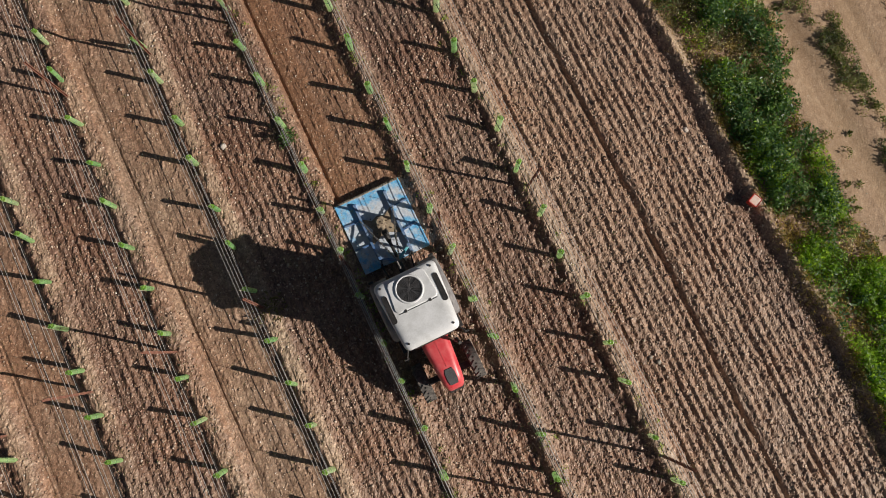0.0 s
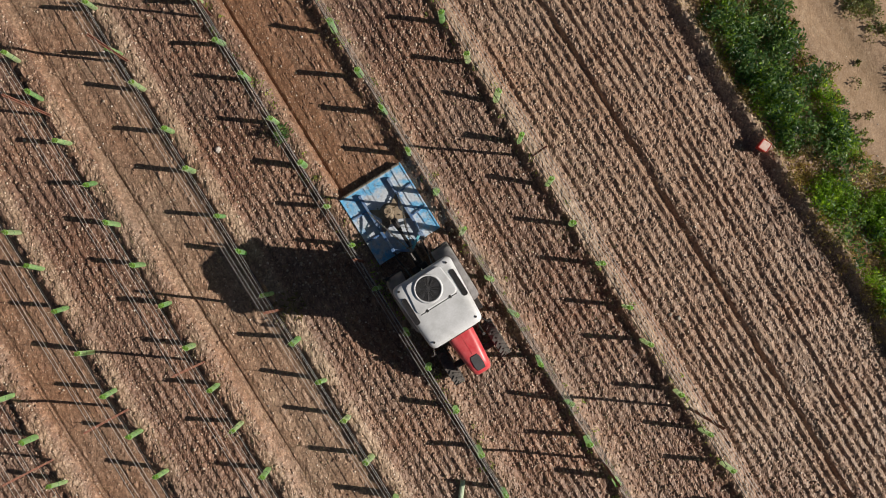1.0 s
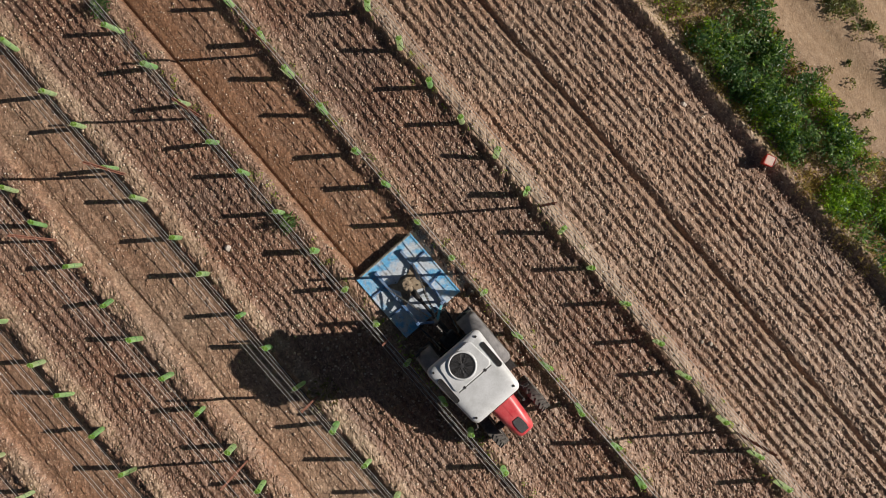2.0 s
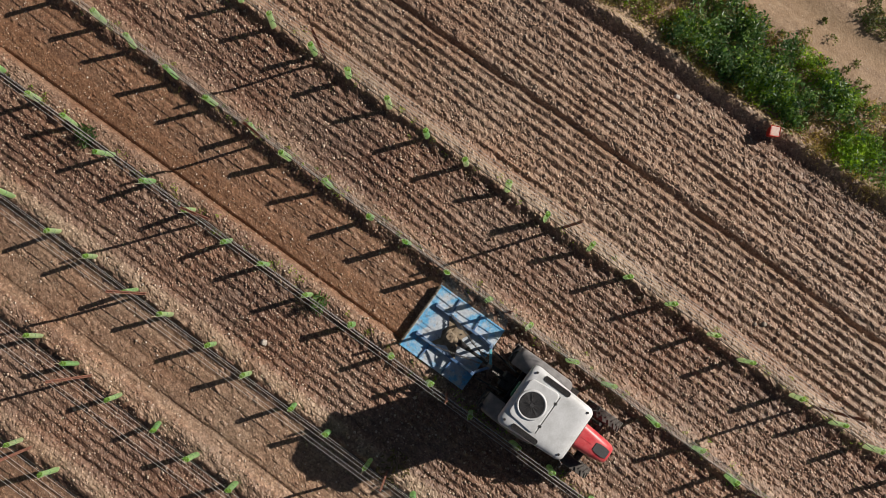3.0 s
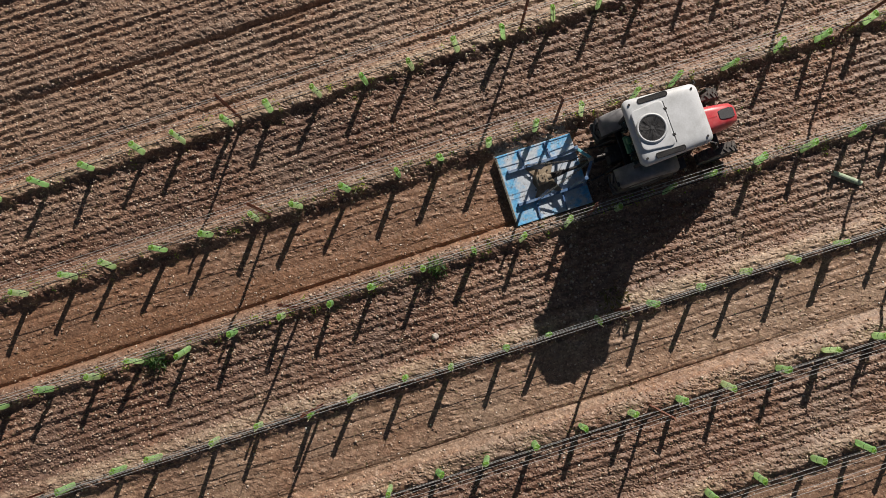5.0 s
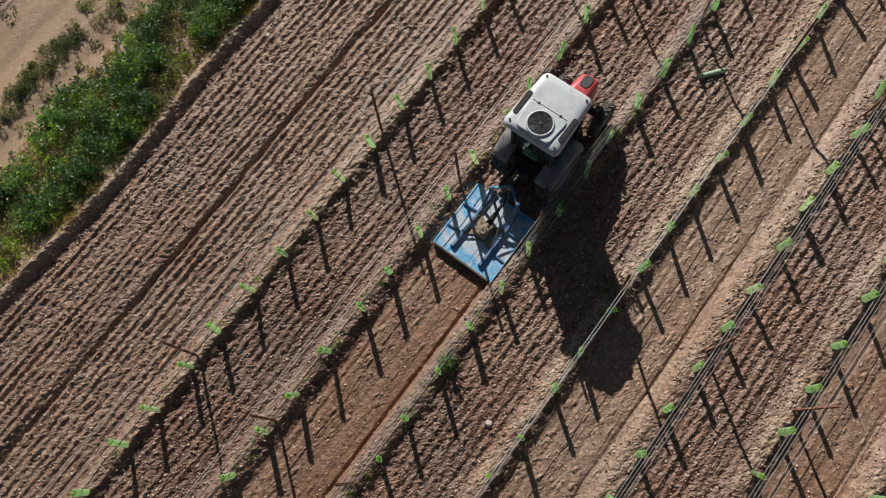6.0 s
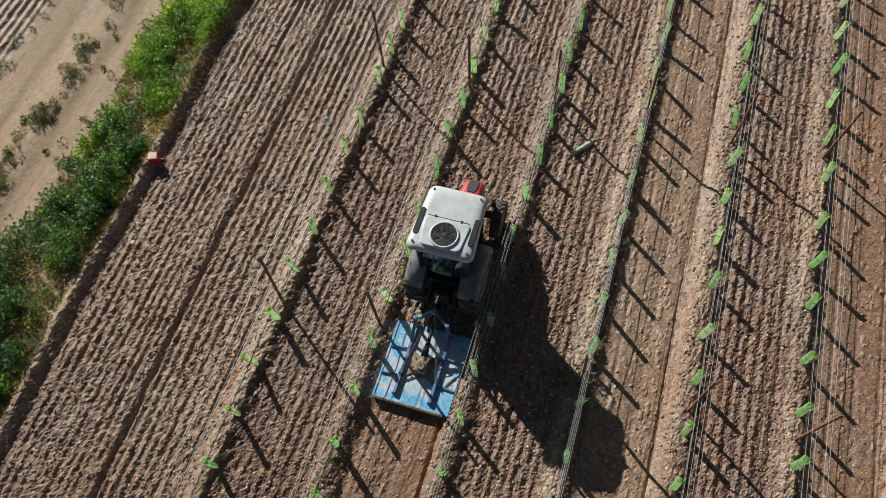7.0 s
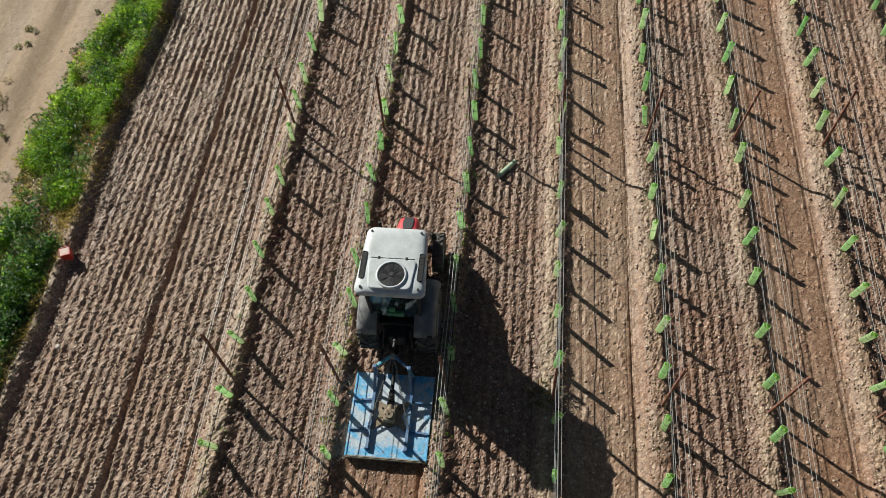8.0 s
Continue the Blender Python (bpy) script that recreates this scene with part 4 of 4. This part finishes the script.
        loft(bm, lp)
        part("fan_blade", bm, BLACK, roof)
    bm = bmesh.new()
    for r in (0.05, 0.07, 0.09, 0.11, 0.13, 0.15, 0.17, 0.19, 0.21, 0.23):
        lathe(bm, [(r - 0.0022, 2.600), (r + 0.0022, 2.600), (r + 0.0022, 2.604), (r - 0.0022, 2.604)], 36, Matrix.Translation(fc), closed=True)
    for k in range(6):
        a = math.pi * k / 6
        d = Vector((0.242 * math.cos(a), 0.242 * math.sin(a), 0))
        rod(bm, Vector(fc) - d + Vector((0, 0, 2.603)), Vector(fc) + d + Vector((0, 0, 2.603)), 0.0028, 5)
    rod(bm, (fc[0], fc[1], 2.59), (fc[0], fc[1], 2.612), 0.035, 16)
    part("fan_guard", bm, MESHMAT, roof, "round wire fan guard")
    for s in (-1, 1):
        bm = bmesh.new()
        loft(bm, [rounded(w, l, 0.04, z, 2.84, s * 0.525) for w, l, z in ((0.108, 0.57, 2.50), (0.104, 0.56, 2.552), (0.088, 0.54, 2.555), (0.084, 0.53, 2.547))])
        part("side_vent", bm, BLACK, roof, "long black air vent")
        for k in range(15):
            bm = bmesh.new()
            box(bm, (s * 0.525, 2.625 + 0.031 * k, 2.548), (0.078, 0.006, 0.006))
            part("vent_slat", bm, BLACK, roof)
        for y, x in ((2.40, 0.52), (3.56, 0.46)):
            bm = bmesh.new()
            rod(bm, (s * x, y, 2.51), (s * x, y, 2.545), 0.022, 14)
            part("roof_bolt", bm, BLACK, roof)
        bm = bmesh.new()
        box(bm, (s * 0.25, 2.985, 2.566), (0.045, 0.06, 0.024), 0.006)
        part("hatch_hinge", bm, BLACK, roof)
        # work lights under the eaves
        bm = bmesh.new()
        box(bm, (s * 0.42, 2.36, 2.36), (0.13, 0.07, 0.09), 0.015)
        part("work_light", bm, BLACK, roof)
    bm = bmesh.new()
    bar(bm, (-0.40, 3.68, 2.37), (0.40, 3.68, 2.37), 0.05, 0.07, 0.012)
    part("visor", bm, BLACK, roof, "dark strip along the front of the roof")
    # mudguards
    for s in (-1, 1):
        bm = bmesh.new()
        rad = 0.76
        loops = []
        for k in range(13):
            a = radians(38 + 112 * k / 12)
            xo, xi = s * 0.755, s * 0.36
            def at_r(q):
                return 2.70 - q * math.cos(a), 0.66 + q * math.sin(a)
            loops.append([(xi, *at_r(rad)), (xo - s * 0.07, *at_r(rad)), (xo - s * 0.02, *at_r(rad - 0.05)), (xo, *at_r(rad - 0.10)), (xo + s * 0.015, *at_r(rad - 0.09)),
                          (xo, *at_r(rad - 0.03)), (xo - s * 0.05, *at_r(rad + 0.02)), (xo - s * 0.12, *at_r(rad + 0.035)), (xi, *at_r(rad + 0.035))])
        loft(bm, loops)
        part("mudguard", bm, GREY, t, "dusty grey rear mudguard", smooth=True)
        bm = bmesh.new()
        box(bm, (s * 0.68, 2.06, 1.18), (0.10, 0.05, 0.14), 0.012)
        part("tail_light", bm, BLACK, t)
        bm = bmesh.new()
        box(bm, (s * 0.57, 3.50, 0.62), (0.26, 0.30, 0.04), 0.01)
        box(bm, (s * 0.57, 3.50, 0.42), (0.24, 0.26, 0.03), 0.01)
        bar(bm, (s * 0.46, 3.50, 0.40), (s * 0.46, 3.50, 0.95), 0.04, 0.04)
        part("step", bm, IRON, t)
        # mirrors on bent arms
        m = empty("mirror")
        m.parent = t
        bm = bmesh.new()
        rod(bm, (s * 0.50, 3.58, 2.26), (s * 0.60, 3.78, 2.24), 0.012, 8)
        rod(bm, (s * 0.60, 3.78, 2.24), (s * 0.635, 3.80, 2.14), 0.012, 8)
        part("mirror_arm", bm, BLACK, m)
        bm = bmesh.new()
        box(bm, (s * 0.635, 3.80, 2.04), (0.10, 0.04, 0.20), 0.016)
        part("mirror_shell", bm, BLACK, m)
        # lower linkage
        bm = bmesh.new()
        bar(bm, (s * 0.24, 2.45, 0.52), (s * 0.34, 1.72, 0.50), 0.03, 0.07, 0.008)
        rod(bm, (s * 0.30, 2.05, 0.52), (s * 0.26, 2.30, 1.00), 0.02, 8)
        part("lift_arm", bm, IRON, t)
    bm = bmesh.new()
    rod(bm, (-0.40, 3.86, 0.9), (-0.40, 3.86, 2.02), 0.04, 12)
    rod(bm, (-0.40, 3.86, 2.02), (-0.42, 3.95, 2.22), 0.032, 12)
    part("exhaust", bm, IRON, t, "upright exhaust pipe")
    bm = bmesh.new()
    rod(bm, (0.0, 2.26, 0.98), (0.0, 1.86, 1.12), 0.028, 10)
    rod(bm, (0.0, 2.18, 1.01), (0.0, 1.98, 1.08), 0.042, 10)
    part("top_link", bm, IRON, t)
    tagged(t, "compact red vineyard tractor with a dusty white cab roof", "tractor")


def chain(bm, a, b, n, sag=0.05):
    a, b = Vector(a), Vector(b)
    for k in range(n):
        f, g2 = k / n, (k + 1.25) / n
        p = a.lerp(b, f) - Vector((0, 0, sag * 4 * f * (1 - f)))
        q = a.lerp(b, min(g2, 1)) - Vector((0, 0, sag * 4 * min(g2, 1) * (1 - min(g2, 1))))
        d = (q - p).normalized()
        side = d.cross(Vector((0, 0, 1))).normalized()
        if k % 2:
            side = side.cross(d)
        for s in (-1, 1):
            rod(bm, p + side * 0.014 * s, q + side * 0.014 * s, 0.0065, 5)
        rod(bm, p - side * 0.017, p + side * 0.017, 0.0065, 5)
        rod(bm, q - side * 0.017, q + side * 0.017, 0.0065, 5)


def make_mower():
    t = empty("mower", pose(0.0, REAR, -0.37))
    bm = bmesh.new()
    loops = []
    for z, w, l in ((0.40, 1.56, 1.70), (0.425, 1.56, 1.70), (0.43, 1.545, 1.685)):
        loops.append(rounded(w, l, 0.02, z, 0.85, k=1))
    loft(bm, loops)
    deck = part("deck", bm, BLUE, t, "worn blue deck with dusty bare patches")
    for s in (-1, 1):
        bm = bmesh.new()
        box(bm, (s * 0.772, 0.85, 0.34), (0.012, 1.68, 0.15))
        box(bm, (s * 0.772, 0.85, 0.435), (0.035, 1.70, 0.02), 0.004)
        part("side_skirt", bm, BLUE, t)
    bm = bmesh.new()
    box(bm, (0, 1.69, 0.34), (1.53, 0.012, 0.15))
    part("front_skirt", bm, BLUE, t)
    bm = bmesh.new()
    box(bm, (0, 0.004, 0.385), (1.56, 0.014, 0.12))
    box(bm, (0, 0.012, 0.438), (1.55, 0.045, 0.014), 0.003)
    part("rear_lip", bm, DUSTY, t, "dusty pale rear edge")
    for s in (-1, 1):
        bm = bmesh.new()
        x = s * 0.37
        for dx in (-0.030, 0.030):
            box(bm, (x + dx * 0.75, 0.92, 0.470), (0.010, 1.50, 0.08))
        box(bm, (x, 0.92, 0.512), (0.054, 1.50, 0.010))
        box(bm, (x, 0.175, 0.466), (0.10, 0.03, 0.07), 0.004)
        part("beam", bm, BEAM_BLUE, t, "dusty blue channel beam")
        for y in (0.56, 1.14):
            bm = bmesh.new()
            bar(bm, (s * 0.40, y, 0.452), (s * 0.765, y - 0.03, 0.452), 0.035, 0.05, 0.004)
            part("rib", bm, BEAM_BLUE, t)
        # uprights of the headstock
        bm = bmesh.new()
        bar(bm, (s * 0.37, 1.30, 0.50), (s * 0.325, 1.60, 1.06), 0.055, 0.055, 0.008)
        bar(bm, (s * 0.37, 1.64, 0.45), (s * 0.325, 1.60, 1.06), 0.05, 0.05, 0.008)
        part("upright", bm, BEAM_BLUE, t)
        bm = bmesh.new()
        bar(bm, (s * 0.335, 1.60, 1.05), (s * 0.03, 1.80, 1.15), 0.055, 0.055, 0.008)
        part("headstock_arm", bm, TURQ if s < 0 else BEAM_BLUE, t)
        bm = bmesh.new()
        box(bm, (s * 0.335, 1.60, 1.07), (0.075, 0.075, 0.09), 0.012)
        part("joint", bm, BEAM_BLUE, t)
        bm = bmesh.new()
        chain(bm, (s * 0.02, 1.80, 1.14), (s * 0.40, 0.56, 0.53), 30, 0.04)
        part("chain", bm, CHAIN, t, "slack steel chain")
        bm = bmesh.new()
        box(bm, (s * 0.36, 1.70, 0.46), (0.03, 0.12, 0.16), 0.006)
        rod(bm, (s * 0.29, 1.72, 0.49), (s * 0.43, 1.72, 0.49), 0.018, 10)
        part("hitch_pin", bm, IRON, t)
    bm = bmesh.new()
    box(bm, (0, 1.80, 1.14), (0.07, 0.10, 0.12), 0.012)
    rod(bm, (-0.07, 1.83, 1.13), (0.09, 1.83, 1.13), 0.014, 10)
    part("hitch_head", bm, DUSTY, t)
    # star-shaped gearbox plate
    bm = bmesh.new()
    star = [(0.40, 0.50), (0.16, 0.66), (0.0, 0.60), (-0.16, 0.66), (-0.40, 0.50), (-0.22, 0.86), (-0.40, 1.20), (-0.12, 1.06), (0.12, 1.06), (0.40, 1.20), (0.22, 0.86)]
    loft(bm, [[(x * k, (y - 0.86) * k + 0.86, z) for x, y in star] for k, z in ((1.0, 0.432), (1.0, 0.448), (0.98, 0.455))])
    part("gearbox_plate", bm, EARTHY, t, "dusty star shaped plate")
    bm = bmesh.new()
    box(bm, (0.0, 0.80, 0.56), (0.22, 0.24, 0.22), 0.035)
    lathe(bm, [(0.02, 0.70), (0.08, 0.695), (0.10, 0.66), (0.10, 0.45)], 20, Matrix.Translation((0, 0.80, 0)))
    rod(bm, (0, 0.90, 0.60), (0, 1.00, 0.60), 0.075, 16)
    for k in range(6):
        a = 2 * math.pi * k / 6
        rod(bm, (0.075 * math.cos(a), 0.80 + 0.075 * math.sin(a), 0.68), (0.075 * math.cos(a), 0.80 + 0.075 * math.sin(a), 0.712), 0.011, 6)
    part("gearbox", bm, EARTHY, t, "earth caked gearbox")
    for s in (-1, 1):
        for y in (0.62, 0.98):
            bm = bmesh.new()
            rod(bm, (s * 0.17, y, 0.45), (s * 0.17, y, 0.478), 0.017, 6)
            part("bolt", bm, IRON, t)
    shaft = empty("drive_shaft")
    shaft.parent = t
    a, b = Vector((0, 1.00, 0.60)), Vector((-0.02, 2.28, 0.74))
    d = b - a
    m = Matrix.Translation(a) @ d.to_track_quat("Z", "Y").to_matrix().to_4x4()
    bm = bmesh.new()
    prof = []
    for k in range(9):
        prof += [(0.082 - 0.003 * k, 0.03 + 0.028 * k), (0.064 - 0.002 * k, 0.044 + 0.028 * k)]
    lathe(bm, [(0.05, 0.0)] + prof + [(0.045, 0.30)], 20, m)
    part("bellows", bm, BLACK, shaft, "black ribbed rubber cone")
    bm = bmesh.new()
    rod(bm, a + d * 0.20, b, 0.036, 14)
    rod(bm, a + d * 0.55, b, 0.046, 14)
    part("shaft_guard", bm, BLACK, shaft)
    bm = bmesh.new()
    for k in range(10):
        f, g2 = k / 10, (k + 1) / 10
        p = Vector((-0.16, 1.70, 1.02)).lerp(Vector((-0.34, 0.9, 0.56)), f) + Vector((0.10 * math.sin(math.pi * f), 0, 0.12 * math.sin(math.pi * f)))
        q = Vector((-0.16, 1.70, 1.02)).lerp(Vector((-0.34, 0.9, 0.56)), g2) + Vector((0.10 * math.sin(math.pi * g2), 0, 0.12 * math.sin(math.pi * g2)))
        rod(bm, p, q, 0.009, 6)
    part("cable", bm, HOSE, t)
    # dirt lying on the deck
    gg = np.random.default_rng(77)
    bm = bmesh.new()
    for _ in range(70):
        corner = gg.random() < 0.92
        x = (0.72 - 0.10 * gg.random() ** 2) * (1 if gg.random() < 0.5 else -1) if corner else gg.uniform(-0.7, 0.7)
        y = gg.uniform(0.05, 1.65)
        r = gg.uniform(0.004, 0.010)
        bmesh.ops.create_icosphere(bm, subdivisions=1, radius=r, matrix=Matrix.Translation((x, y, 0.43 + r * 0.4)) @ Matrix.Diagonal((1.2, 1, 0.6, 1)))
    tagged(part("dirt_crumbs", bm, DUSTY, deck), kind="stuff")
    tagged(t, "worn blue rotary mower deck hitched behind the tractor", "mower")


make_tractor()
make_mower()
